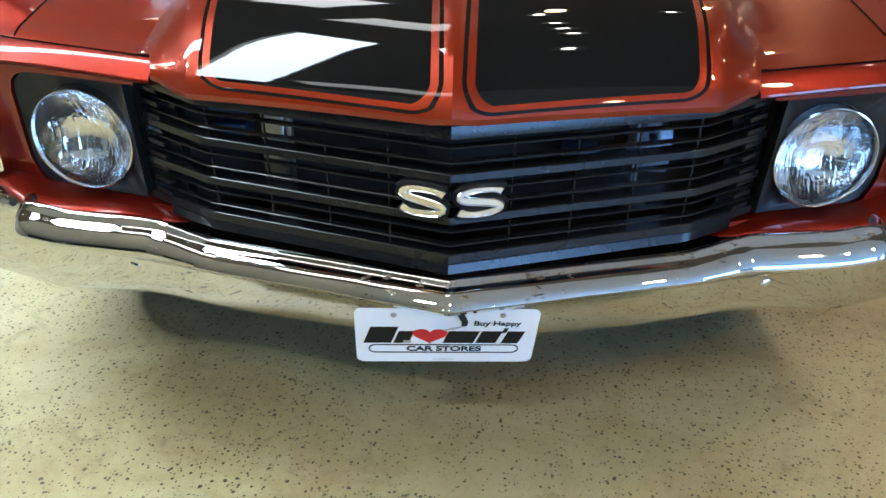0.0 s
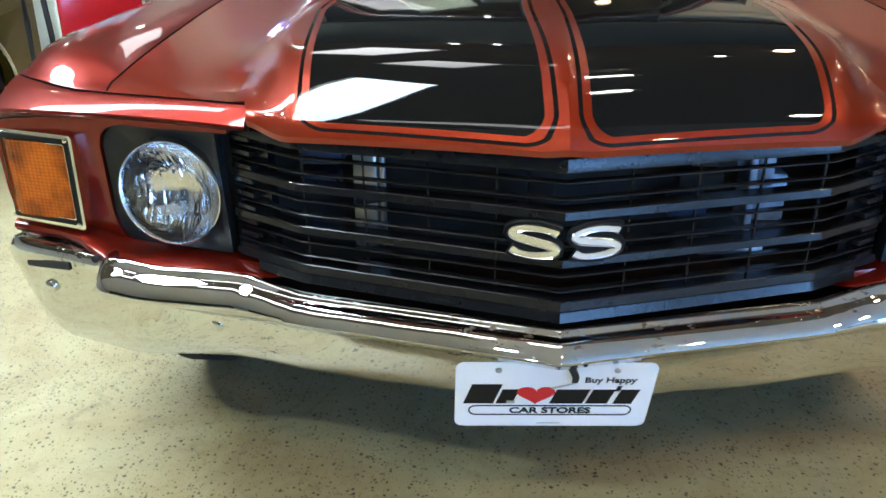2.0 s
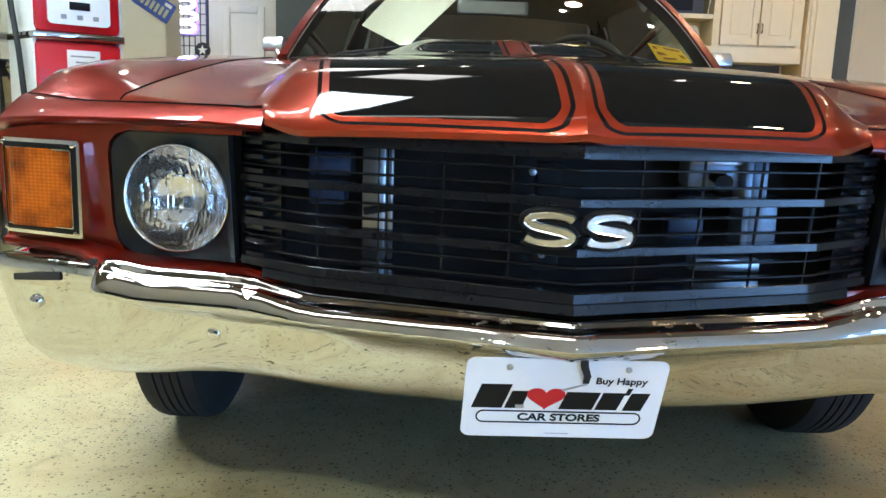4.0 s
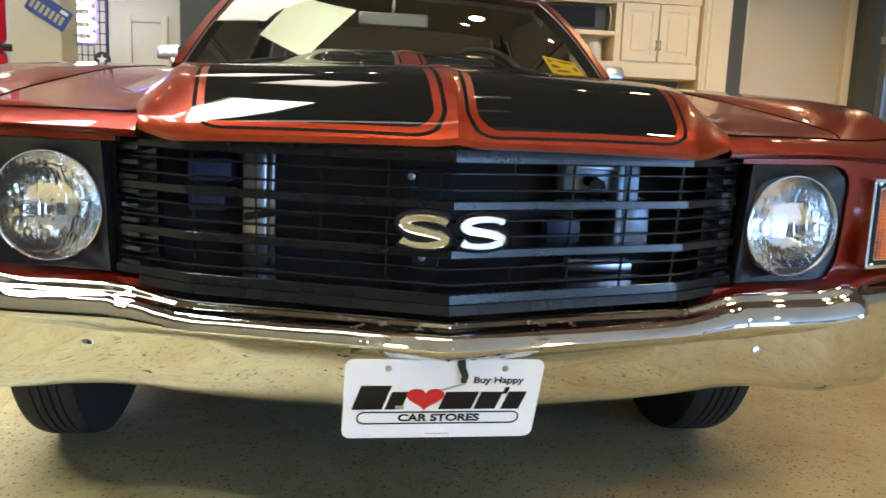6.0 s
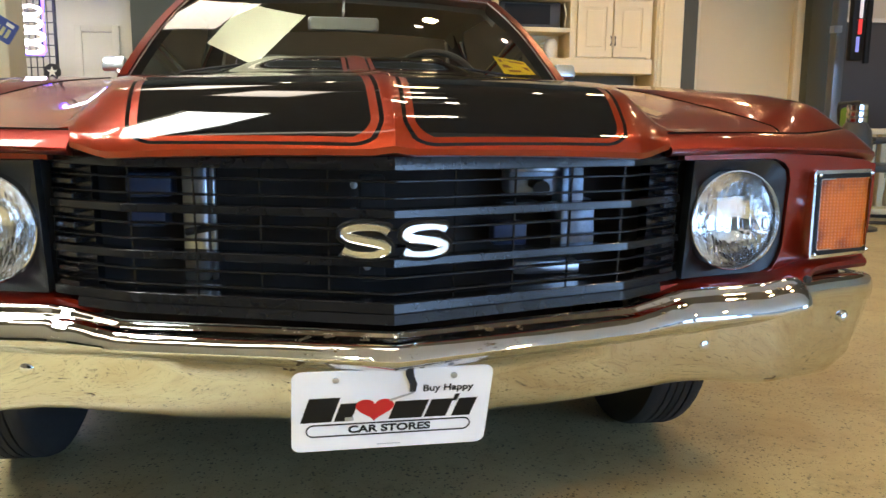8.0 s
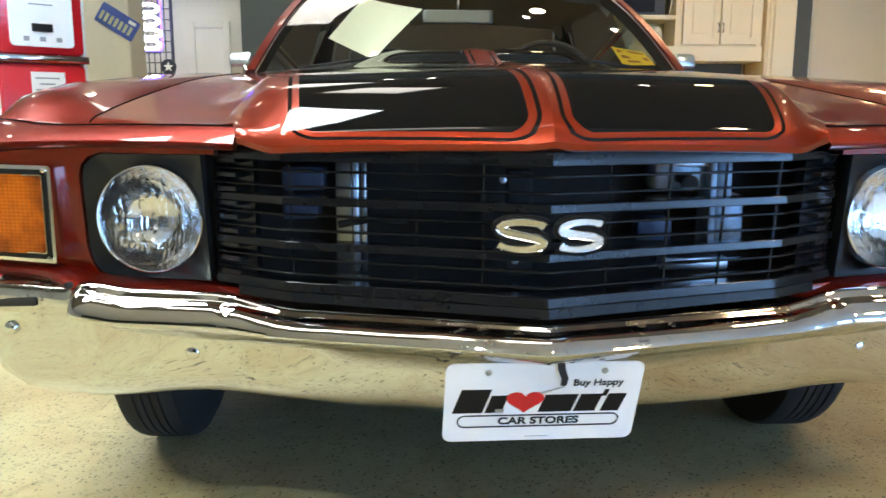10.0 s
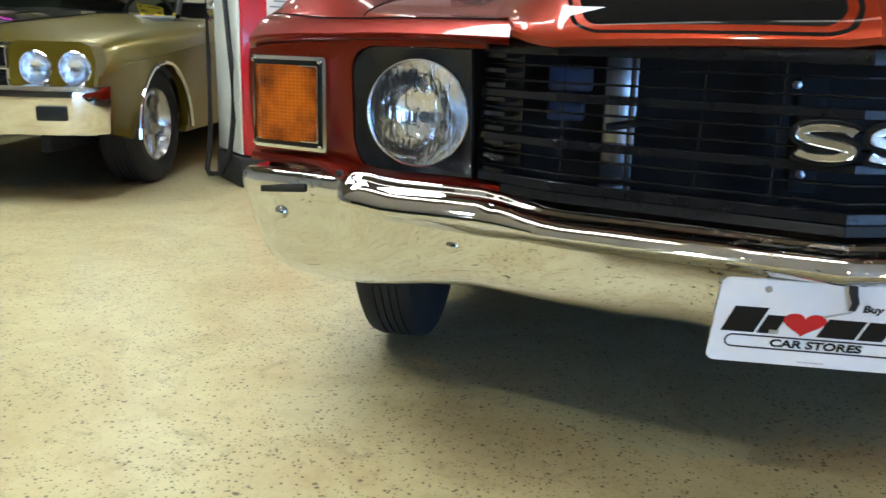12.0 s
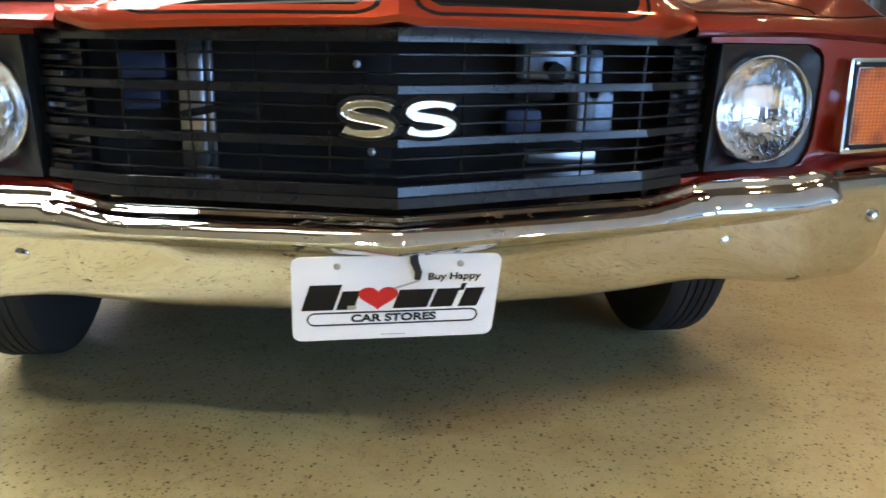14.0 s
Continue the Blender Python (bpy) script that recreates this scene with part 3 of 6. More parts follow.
def stripe_paint():
    """The body colour with two black stripes and their pinstripes, laid out in the hood's own metres."""
    m = paint("striped_paint", (0.24, 0.02, 0.0025), 0.12)
    nt = m.node_tree
    b = nt.nodes["Principled BSDF"]
    base = b.inputs["Base Color"].links[0].from_socket
    at = nt.nodes["Texture Coordinate"]
    xyz = nt.nodes.new("ShaderNodeSeparateXYZ")
    nt.links.new(at.outputs["Object"], xyz.inputs[0])

    def op(kind, a, c=0.0, d=None):
        n = nt.nodes.new("ShaderNodeMath")
        n.operation = kind
        for i, v in enumerate((a, c, d)):
            if v is None:
                continue
            if isinstance(v, (int, float)):
                n.inputs[i].default_value = v
            else:
                nt.links.new(v, n.inputs[i])
        return n.outputs[0]

    ax = op("ABSOLUTE", xyz.outputs[0])
    over = op("ADD", xyz.outputs[2], op("MULTIPLY", op("MULTIPLY", ax, ax), 0.055))
    over = op("SUBTRACT", op("SUBTRACT", over, op("MULTIPLY", xyz.outputs[1], 0.08)), 0.734)
    # along the skin, so that the bands keep their width down the rounded nose
    v = op("ADD", op("SUBTRACT", xyz.outputs[1], op("MULTIPLY", ax, 0.3)), op("MINIMUM", over, 0.0))
    # the stripes widen a little behind the nose
    flare = op("MULTIPLY", op("MINIMUM", op("MAXIMUM", op("MULTIPLY", v, 2.2), 0.0), 1.0), 0.03)
    r = 0.03
    qx = op("SUBTRACT", op("ADD", op("ABSOLUTE", op("SUBTRACT", op("SUBTRACT", ax, op("MULTIPLY", flare, 1.2)), 0.194)), r - 0.164), op("MULTIPLY", flare, 0.8))
    qy = op("ADD", op("ABSOLUTE", op("SUBTRACT", v, 0.877)), r - 0.9)
    px, py = op("MAXIMUM", qx, 0.0), op("MAXIMUM", qy, 0.0)
    d = op("SUBTRACT", op("SQRT", op("ADD", op("MULTIPLY", px, px), op("MULTIPLY", py, py))), r)
    block = op("LESS_THAN", d, -0.0001)
    pin = op("COMPARE", d, 0.0145, 0.0032)
    mask = op("MAXIMUM", block, pin)
    mix = nt.nodes.new("ShaderNodeMix")
    mix.data_type = "RGBA"
    mix.inputs[7].default_value = (0.006, 0.006, 0.006, 1)
    nt.links.new(mask, mix.inputs[0])
    nt.links.new(base, mix.inputs[6])
    nt.links.new(mix.outputs[2], b.inputs["Base Color"])
    nt.links.new(op("MULTIPLY_ADD", mask, -0.5, 0.5), b.inputs["Metallic"])
    nt.links.new(op("MULTIPLY_ADD", mask, -0.12, 0.12), b.inputs["Specular IOR Level"])
    return m


STRIPED = stripe_paint()
coupe = thing("coupe", "orange two-door coupe with black hood stripes and chrome bumper", "car")

# hood
HOOD_SIDE = ((0.17, 0.718), (0.264, 0.724), (0.6, 0.737), (1.62, 0.745))
xs = [0, 0.012, 0.03, 0.08, 0.15, 0.22, 0.25, 0.27, 0.29, 0.31, 0.33, 0.345, 0.36, 0.375, 0.388, 0.4, 0.415, 0.43, 0.445, 0.458, 0.47, 0.5, 0.55, 0.6, 0.65, 1.0]
xs = [-v for v in xs[:0:-1]] + xs
hood_rows = []
for i in range(64):
    t = i / 63
    row = []
    for x in xs:
        ax = min(abs(x), 0.718)
        y0 = lip_y(ax) if ax < 0.459 else along(SEAM, ax)
        y = y0 + (1.62 - 0.11 * (1 - (ax / 0.72) ** 2) - y0) * (t ** 1.5)
        if abs(x) == 1.0:
            ax = along(HOOD_SIDE, y)
        px = math.copysign(ax, x) if x else 0.0
        row.append((px, y, hood_z(ax, y)))
    hood_rows.append(row)
bm = loft(hood_rows)
# the folded front edge, under the lip
front = [v for v in hood_rows[0]]
loft([front, [(x, y + 0.003, z - 0.009) for x, y, z in front], [(x, y + 0.03, z - 0.014) for x, y, z in front]], bm)
bmesh.ops.remove_doubles(bm, verts=bm.verts, dist=0.0004)
hood = part("hood", bm, STRIPED, coupe, "orange hood with two black stripes and pinstripes", angle=28)


def fascia_y(x, z=0.59):
    return 0.165 + 0.3 * (x - 0.463) - 0.09 * (z - 0.59)


def widen(x):
    """Draws the outer corner of the nose out a little."""
    return x + 0.007 * smooth_step(0.84, 0.955, x)


def crown_z(y):
    return along(((0.2, 0.745), (0.3, 0.772), (0.4, 0.794), (0.55, 0.817), (0.75, 0.833), (1.1, 0.858), (1.62, 0.888)), y)


CAP_TOP = ((0.463, 0.172, 0.738), (0.56, 0.203, 0.739), (0.66, 0.238, 0.739), (0.725, 0.264, 0.738), (0.79, 0.292, 0.738), (0.85, 0.325, 0.741), (0.9, 0.36, 0.745), (0.944, 0.4, 0.746))
CAP_LOW = ((0.463, 0.15, 0.7), (0.56, 0.18, 0.703), (0.66, 0.212, 0.704), (0.72, 0.232, 0.703), (0.79, 0.257, 0.7), (0.85, 0.276, 0.697), (0.91, 0.3, 0.69), (0.95, 0.33, 0.682))


def front_cap(s):
    """The painted piece round one headlamp, with its rounded top and the strip below the lamp."""
    flip = lambda p: (s * widen(p[0]), p[1], p[2])
    rows = []
    for top, low in zip(CAP_TOP, CAP_LOW):
        a, b = Vector(top), Vector(low)
        row = []
        dz = a.z - b.z
        for k in range(8):
            # slopes from the seam to a brow that overhangs the lamp a little
            u = k / 7
            row.append(flip((a.x + (b.x - a.x) * u, a.y + (b.y - 0.015 - a.y) * u, a.z - dz * 0.68 * u ** 1.3)))
        for y, z in ((-0.016, 0.78), (-0.011, 0.9), (-0.003, 0.98), (0.012, 1.0)):
            row.append(flip((b.x, b.y + y, a.z - dz * z)))
        rows.append(row)
    bm = loft(rows)
    loft([rows[-1], [(x + s * 0.004, 0.43, z) for x, y, z in rows[-1]]], bm)
    inner = rows[0]
    loft([inner, [(x + s * 0.002, y + 0.05, z) for x, y, z in inner]], bm)
    # the upright face with the lamp's opening
    outline = [(0.447, 0.468), (0.6, 0.468), (0.715, 0.47), (0.745, 0.482), (0.79, 0.492), (0.87, 0.494), (0.944, 0.497), (0.95, 0.56), (0.95, 0.62), (0.944, 0.682), (0.91, 0.69), (0.85, 0.697), (0.79, 0.7), (0.72, 0.703), (0.66, 0.704), (0.56, 0.703), (0.5, 0.702), (0.5, 0.694), (0.7, 0.694), (0.722, 0.687), (0.734, 0.675), (0.74, 0.655), (0.74, 0.535), (0.734, 0.512), (0.722, 0.491), (0.7, 0.483), (0.48, 0.48), (0.447, 0.477)]
    slab(outline, 0.03, (), bm, warp=lambda u, v, w: (s * widen(u), fascia_y(u, v) + 0.035 * w - 0.008 * smooth_step(0.49, 0.465, v) * (1 - w), v))
    # lower strip that rounds forward over the bumper
    strip = []
    for x, y in ((0.432, 0.164), (0.45, 0.157), (0.475, 0.156), (0.51, 0.158), (0.56, 0.161), (0.6, 0.164), (0.66, 0.169), (0.7, 0.174), (0.725, 0.182), (0.75, 0.197), (0.8, 0.24), (0.85, 0.272), (0.9, 0.295), (0.95, 0.315)):
        lift = 0.02 * smooth_step(0.7, 0.8, x)
        slim = 0.12 + 0.88 * smooth_step(0.425, 0.54, x)  # thins out towards the grille
        X = s * widen(x)
        edge = ((0.085, 0.486), (0.03, 0.484), (0.008, 0.481), (-0.003, 0.475), (-0.006, 0.468), (0.0, 0.46), (0.06, 0.458))
        strip.append([(X, y + dy, 0.462 + (z - 0.462) * slim + lift) for dy, z in edge])
    loft(strip, bm)
    bmesh.ops.remove_doubles(bm, verts=bm.verts, dist=0.0005)
    return part("front_cap", bm, ORANGE, coupe, "orange front cap round the headlamp", angle=32)


def fender(s):
    rows = []
    ys = [0.2, 0.24, 0.27, 0.285, 0.3, 0.315, 0.33, 0.345, 0.36, 0.38, 0.4, 0.43, 0.46, 0.49, 0.52, 0.56, 0.6, 0.7, 0.8, 0.95, 1.1, 1.3, 1.5, 1.65]
    for y in ys:
        xs_ = along(HOOD_SIDE, y) + 0.004
        zc = crown_z(y)
        # near the front the fender starts at the cap's seam
        def at(x, z):
            yy = y
            for (x0, y0, z0), (x1, y1, z1) in zip(CAP_TOP, CAP_TOP[1:]):
                if x0 <= x <= x1:
                    yy = max(y, y0 + (y1 - y0) * (x - x0) / (x1 - x0) + 0.003)
                    zs = z0 + (z1 - z0) * (x - x0) / (x1 - x0)
                    w = max(0.0, 1 - (yy - y0 - (y1 - y0) * (x - x0) / (x1 - x0)) / 0.09) ** 2
                    z = z + (zs + 0.0005 - z) * w
            if x > 0.944:
                yy = max(y, 0.402)
                if z > 0.75:
                    z = z + (0.745 - z) * max(0.0, 1 - (yy - 0.402) / 0.09) ** 2
            return (s * widen(x), yy, z)
        row = [at(xs_, hood_z(xs_, max(y, seam_y(xs_))) - 0.001), at(0.76, hood_z(xs_, max(y, seam_y(xs_))) * 0.55 + zc * 0.45), at(0.8, zc - 0.006), at(0.84, zc), at(0.878, zc - 0.003), at(0.915, zc - 0.015), at(0.942, zc - 0.039), at(0.956, zc - 0.09), at(0.958, 0.6), at(0.955, 0.5), at(0.945, 0.38)]
        rows.append(row)
    bm = loft(rows)
    bmesh.ops.remove_doubles(bm, verts=bm.verts, dist=0.0006)
    # narrow dark gaps between the panels
    gap = [(s * x, y - 0.001, z + 0.0005) for x, y, z in CAP_TOP]
    part("panel_gap", tube(gap, 0.0016, 5), GAP, coupe)
    gap = []
    for k in range(25):
        y = 0.268 + 1.3 * (k / 24) ** 1.6
        x = along(HOOD_SIDE, y) + 0.002
        gap.append((s * x, y, hood_z(x, y) + 0.0004))
    part("panel_gap", tube(gap, 0.0015, 5), GAP, coupe)
    return part("fender", bm, ORANGE, coupe, "orange front fender", angle=34)


def headlamp(s):
    """Dark square surround with a round sealed-beam lamp."""
    c = Vector((s * 0.614, 0.205, 0.588))
    ring = [(0.614 + 0.0885 * math.cos(2 * math.pi * k / 40), 0.588 + 0.0885 * math.sin(2 * math.pi * k / 40)) for k in range(40)]
    outer = [(0.521, 0.486), (0.526, 0.692), (0.7, 0.692), (0.72, 0.685), (0.732, 0.673), (0.738, 0.655), (0.738, 0.535), (0.732, 0.507), (0.72, 0.493), (0.7, 0.486)]
    bm = slab(outer, 0.02, [ring], warp=lambda u, v, w: (s * u, fascia_y(u, v) + 0.022 + 0.03 * w - 0.014 * smooth_step(0.085, 0.1, max(abs(u - 0.634), abs(v - 0.5935))), v))
    bezel = part("headlamp_bezel", bm, BEZEL, coupe, "dark satin headlamp surround")
    face = pose(*c, 90, 0, s * 6.0)
    m = face @ Matrix.Scale(0.935, 4)
    bm = lathe([(0.0945, -0.03), (0.0945, 0.007), (0.0935, 0.0095), (0.0915, 0.0102), (0.0905, 0.008), (0.0905, -0.01)], m, 56)
    part("lamp_ring", bm, BRIGHT, bezel, "chrome lamp ring")
    bm = lathe([(0.0905, 0.001), (0.085, -0.006), (0.075, -0.0165), (0.06, -0.0285), (0.045, -0.037), (0.03, -0.043), (0.015, -0.0465), (0.0005, -0.0475)], m, 48)
    part("reflector", bm, REFLECTOR, bezel, "silvered lamp bowl")
    bm = lathe([(0.09, 0.002), (0.08, 0.0095), (0.065, 0.015), (0.045, 0.02), (0.02, 0.0225), (0.0005, 0.023)], m, 48)
    part("lens", bm, LENS, bezel, "fluted clear glass lens")


def marker(s):
    """Amber parking lamp in a chrome frame, on the corner."""
    def warp(u, v, w):
        # bends back a little towards the outside
        y = 0.252 + 0.28 * (u - 0.793) + 0.9 * max(0, u - 0.915)
        return (s * (u + 0.006 * smooth_step(0.84, 0.94, u)), y - 0.012 + 0.03 * w, v)
    frame_ = slab(rounded(0.785, 0.509, 0.941, 0.672, 0.006, 3), 0.03, [rounded(0.803, 0.526, 0.932, 0.655, 0.004, 3)], warp=warp)
    top = part("marker_lamp", frame_, BRIGHT, coupe, "chrome frame of the parking lamp")
    inner = slab(rounded(0.7925, 0.5155, 0.9365, 0.6655, 0.004, 3), 0.03, [rounded(0.801, 0.524, 0.934, 0.657, 0.004, 3)], warp=lambda u, v, w: (warp(u, v, w)[0], warp(u, v, w)[1] - 0.0016, v))
    part("frame_inlay", inner, INK, top, "black inlay of the frame")
    rows = []
    for i in range(9):
        v = 0.524 + 0.133 * i / 8
        rows.append([(warp(u, v, 0)[0], warp(u, v, 0)[1] + 0.006 - 0.004 * math.sin(math.pi * (u - 0.801) / 0.133), v) for u in [0.801 + 0.133 * k / 14 for k in range(15)]])
    part("amber_lens", loft(rows), AMBER, top, "ribbed amber plastic lens")
    for u, v in ((0.797, 0.664), (0.797, 0.517), (0.935, 0.664), (0.935, 0.517)):
        x, y, z = warp(u, v, 0)
        part("screw", lathe([(0.0042, 0), (0.004, 0.002), (0.002, 0.003), (0.0003, 0.003)], pose(x, y - 0.001, z, 90), 10), BRIGHT, top)


def lamp_silver():
    """Silvered bowl as seen through a fluted lens: upright blocks of slightly different tilt."""
    m = material("lamp_silver", (0.98, 0.97, 0.95), 0.11, 0.96, bump=0.35, bump_scale=40)
    nt = m.node_tree
    at = nt.nodes["Texture Coordinate"]
    squeeze = nt.nodes.new("ShaderNodeMapping")
    squeeze.inputs["Scale"].default_value = (1.0, 0.3, 0.32)
    nt.links.new(at.outputs["Object"], squeeze.inputs[0])
    cell = node(nt, "ShaderNodeTexVoronoi", Scale=120.0, Randomness=0.5)
    cell.distance = "CHEBYCHEV"
    nt.links.new(squeeze.outputs[0], cell.inputs["Vector"])
    bp = node(nt, "ShaderNodeBump", Strength=0.75, Distance=0.0025)
    nt.links.new(cell.outputs["Distance"], bp.inputs["Height"])
    old = nt.nodes["Bump"]
    nt.links.new(old.outputs[0], bp.inputs["Normal"])
    nt.links.new(bp.outputs[0], nt.nodes["Principled BSDF"].inputs["Normal"])
    return m


REFLECTOR = lamp_silver()
LENS = glass("lamp_glass", (0.97, 0.98, 1.0), 0.03)
for side in (-1, 1):
    front_cap(side)
    fender(side)
    headlamp(side)
    marker(side)


# grille
def grille_y(x, z):
    t = (z - 0.487) / 0.208
    y0, y1 = -0.005 - 0.015 * t, 0.122 - 0.022 * t
    ax = abs(x)
    if ax <= 0.386:
        return y0 + (y1 - y0) * ax / 0.386
    return y1 + (0.2 - y1) * (ax - 0.386) / 0.125


grille = part("grille", box((-0.50, 0.3, 0.44), (0.50, 0.31, 0.72)), DARK, coupe, "black grille of thick and thin bars")


def grille_bar(name, z, tall, deep, mat, reach=0.511, proud=0.0, lean=0.0, split=0.0):
    """One bar across the grille; its face leans back by so many degrees above the split."""
    xs_ = [-reach, -0.45, -0.396, -0.386, -0.376, -0.19, -0.012, 0, 0.012, 0.19, 0.376, 0.386, 0.396, 0.45, reach]
    rows = []
    h = tall / 2
    zs = z - h + 0.0012 + split
    back = math.tan(radians(lean)) * (z + h - 0.0012 - zs)
    for x in xs_:
        y = grille_y(x, z) - proud
        low = [(x, y + deep, z - h), (x, y + 0.0015, z - h), (x, y, z - h + 0.0012)]
        rows.append(low + ([(x, y + 0.0004, zs)] if split else []) + [(x, y + back, z + h - 0.0012), (x, y + back + 0.0015, z + h), (x, y + deep + back, z + h)])
    return part(name, loft(rows, close_v=True, caps=True), mat, grille, angle=14)


grille_bar("top_bar", 0.6975, 0.02, 0.03, GRILLE, lean=19, split=0.008)
for z in (0.628, 0.559):
    grille_bar("thick_bar", z, 0.0125, 0.03, GRILLE, lean=8)
grille_bar("bottom_bar", 0.4935, 0.015, 0.035, GRILLE, proud=0.002, lean=7)
grille_bar("bottom_rail", 0.478, 0.0155, 0.05, GRILLE, 0.47, proud=0.007, lean=19)
for z0 in (0.695, 0.628, 0.559):
    for k in (1, 2):
        grille_bar("thin_bar", z0 - 0.0235 * k + 0.001, 0.0034, 0.014, GRILLE, proud=-0.006)
for ax in (0.09, 0.185, 0.28, 0.375):
    for s in (-1, 1):
        x = s * ax
        rows = []
        for z in (0.482, 0.559, 0.628, 0.703):
            y = grille_y(x, z) + 0.006
            rows.append([(x - 0.0009, y + 0.004, z), (x + 0.0009, y + 0.004, z), (x + 0.0009, y + 0.012, z), (x - 0.0009, y + 0.012, z)])
        part("rib", loft(rows, close_v=True, caps=True), GRILLE, grille, smooth=False)
for s in (-1, 1):
    # slotted side panels that sweep back to the lamps
    rows = []
    for z in (0.47, 0.6, 0.71):
        rows.append([(s * 0.44, grille_y(0.44, z) + 0.022, z), (s * 0.5145, grille_y(0.5145, z) + 0.02, z), (s * 0.5145, grille_y(0.5145, z) + 0.06, z), (s * 0.44, grille_y(0.44, z) + 0.06, z)])
    part("grille_end", loft(rows, close_v=True, caps=True), GRILLE, grille, smooth=False)
    for z in [0.505 + 0.0225 * k for k in range(9)]:
        part("grille_tooth", box((s * 0.477 - 0.022, grille_y(0.477, z) + 0.002, z - 0.004), (s * 0.477 + 0.022, grille_y(0.477, z) + 0.03, z + 0.004), 0.001, turn=pose(0, 0, 0, 0, 0, s * 38)), GRILLE, grille, smooth=False)
part("grille_top_panel", loft([[(x, grille_y(x, 0.697) + 0.004, 0.701) for x in (-0.5, -0.386, 0, 0.386, 0.5)], [(x, grille_y(x, 0.697) + 0.05, 0.716 if abs(x) < 0.45 else 0.71) for x in (-0.5, -0.386, 0, 0.386, 0.5)]]), DARK, grille)

# what shows behind the bars
bay = part("radiator_support", box((-0.5, 0.29, 0.45), (0.5, 0.3, 0.72)), DARK, coupe, "dark radiator support behind the grille")
part("vertical_brace", box((-0.315, 0.2, 0.5), (-0.277, 0.23, 0.69), 0.004), STEEL, bay, "bare metal brace")
part("brace_edge", box((-0.274, 0.205, 0.5), (-0.266, 0.225, 0.69), 0.002), STEEL, bay)
part("blue_box", box((-0.405, 0.22, 0.632), (-0.335, 0.28, 0.672), 0.006), BLUE_PART, bay, "blue painted box")
part("blue_box", box((-0.405, 0.22, 0.585), (-0.345, 0.28, 0.615), 0.006), BLUE_PART, bay)
part("horn", box((0.212, 0.22, 0.632), (0.305, 0.28, 0.692), 0.01), PALE_BLUE, bay, "pale blue-grey metal box")
part("horn_rib", box((0.215, 0.212, 0.672), (0.302, 0.222, 0.68), 0.002), STEEL, bay)
part("low_cover", box((0.19, 0.23, 0.545), (0.25, 0.27, 0.585), 0.006), BLUE_PART, bay)
part("low_cover", box((0.2, 0.225, 0.6), (0.27, 0.265, 0.622), 0.005), DARK, bay)
part("horn_mouth", tube([(0.262, 0.19, 0.645), (0.262, 0.21, 0.652), (0.25, 0.22, 0.655)], [0.015, 0.011, 0.008], 14), DARK, bay)
part("latch_post", box((0.3, 0.2, 0.535), (0.312, 0.26, 0.69), 0.003), PALE_BLUE, bay)
part("latch_plate", box((0.32, 0.22, 0.6), (0.345, 0.27, 0.68), 0.004), PALE_BLUE, bay)
part("latch_plate", box((0.318, 0.22, 0.545), (0.368, 0.27, 0.625), 0.008), PALE_BLUE, bay)
part("bracket", box((0.215, 0.17, 0.506), (0.325, 0.2, 0.527), 0.003), STEEL, bay, "drilled steel bracket")
part("latch_post", box((-0.04, 0.16, 0.5), (0.0, 0.2, 0.67), 0.004), DARK, bay)
for x, z in ((-0.05, 0.657), (-0.03, 0.53)):
    part("bolt", lathe([(0.006, 0), (0.006, 0.01), (0.0004, 0.011)], pose(x, 0.14, z, 90), 6), STEEL, bay)
part("black_hose", tube([(-0.31, 0.19, 0.58), (-0.25, 0.18, 0.592), (-0.2, 0.2, 0.585)], 0.006), DARK, bay)

for s in (-1, 1):
    part("lamp_backing", box((s * 0.53 - 0.035, 0.242, 0.465), (s * 0.53 + 0.035, 0.256, 0.7), 0.002), DARK, coupe)

# bumper
BUMP = ((0, -0.04, 0.457, 0.309), (0.004, -0.0395, 0.457, 0.309), (0.1, -0.013, 0.457, 0.3097), (0.2, 0.015, 0.457, 0.3103), (0.3, 0.042, 0.457, 0.311), (0.37, 0.061, 0.457, 0.3143), (0.4, 0.068, 0.459, 0.3157), (0.43, 0.076, 0.466, 0.3171), (0.465, 0.085, 0.477, 0.3184), (0.5, 0.096, 0.483, 0.3192), (0.55, 0.111, 0.485, 0.3175), (0.61, 0.132, 0.486, 0.31), (0.67, 0.155, 0.487, 0.298), (0.71, 0.17, 0.488, 0.2918), (0.735, 0.18, 0.486, 0.288), (0.76, 0.192, 0.478, 0.2865), (0.8, 0.212, 0.477, 0.284), (0.84, 0.233, 0.476, 0.28), (0.885, 0.256, 0.474, 0.279), (0.928, 0.28, 0.471, 0.296), (0.955, 0.302, 0.468, 0.332), (0.97, 0.33, 0.466, 0.368), (0.975, 0.37, 0.462, 0.385), (0.976, 0.5, 0.459, 0.39), (0.974, 0.6, 0.458, 0.39))


def finer(table, lo, hi, parts):
    out = [table[0]]
    for a, b in zip(table, table[1:]):
        k = parts if lo <= a[0] < hi else 1
        out += [tuple(p + (q - p) * j / k for p, q in zip(a, b)) for j in range(1, k + 1)]
    return tuple(out)


BUMP = finer(BUMP, 0.36, 0.83, 4)


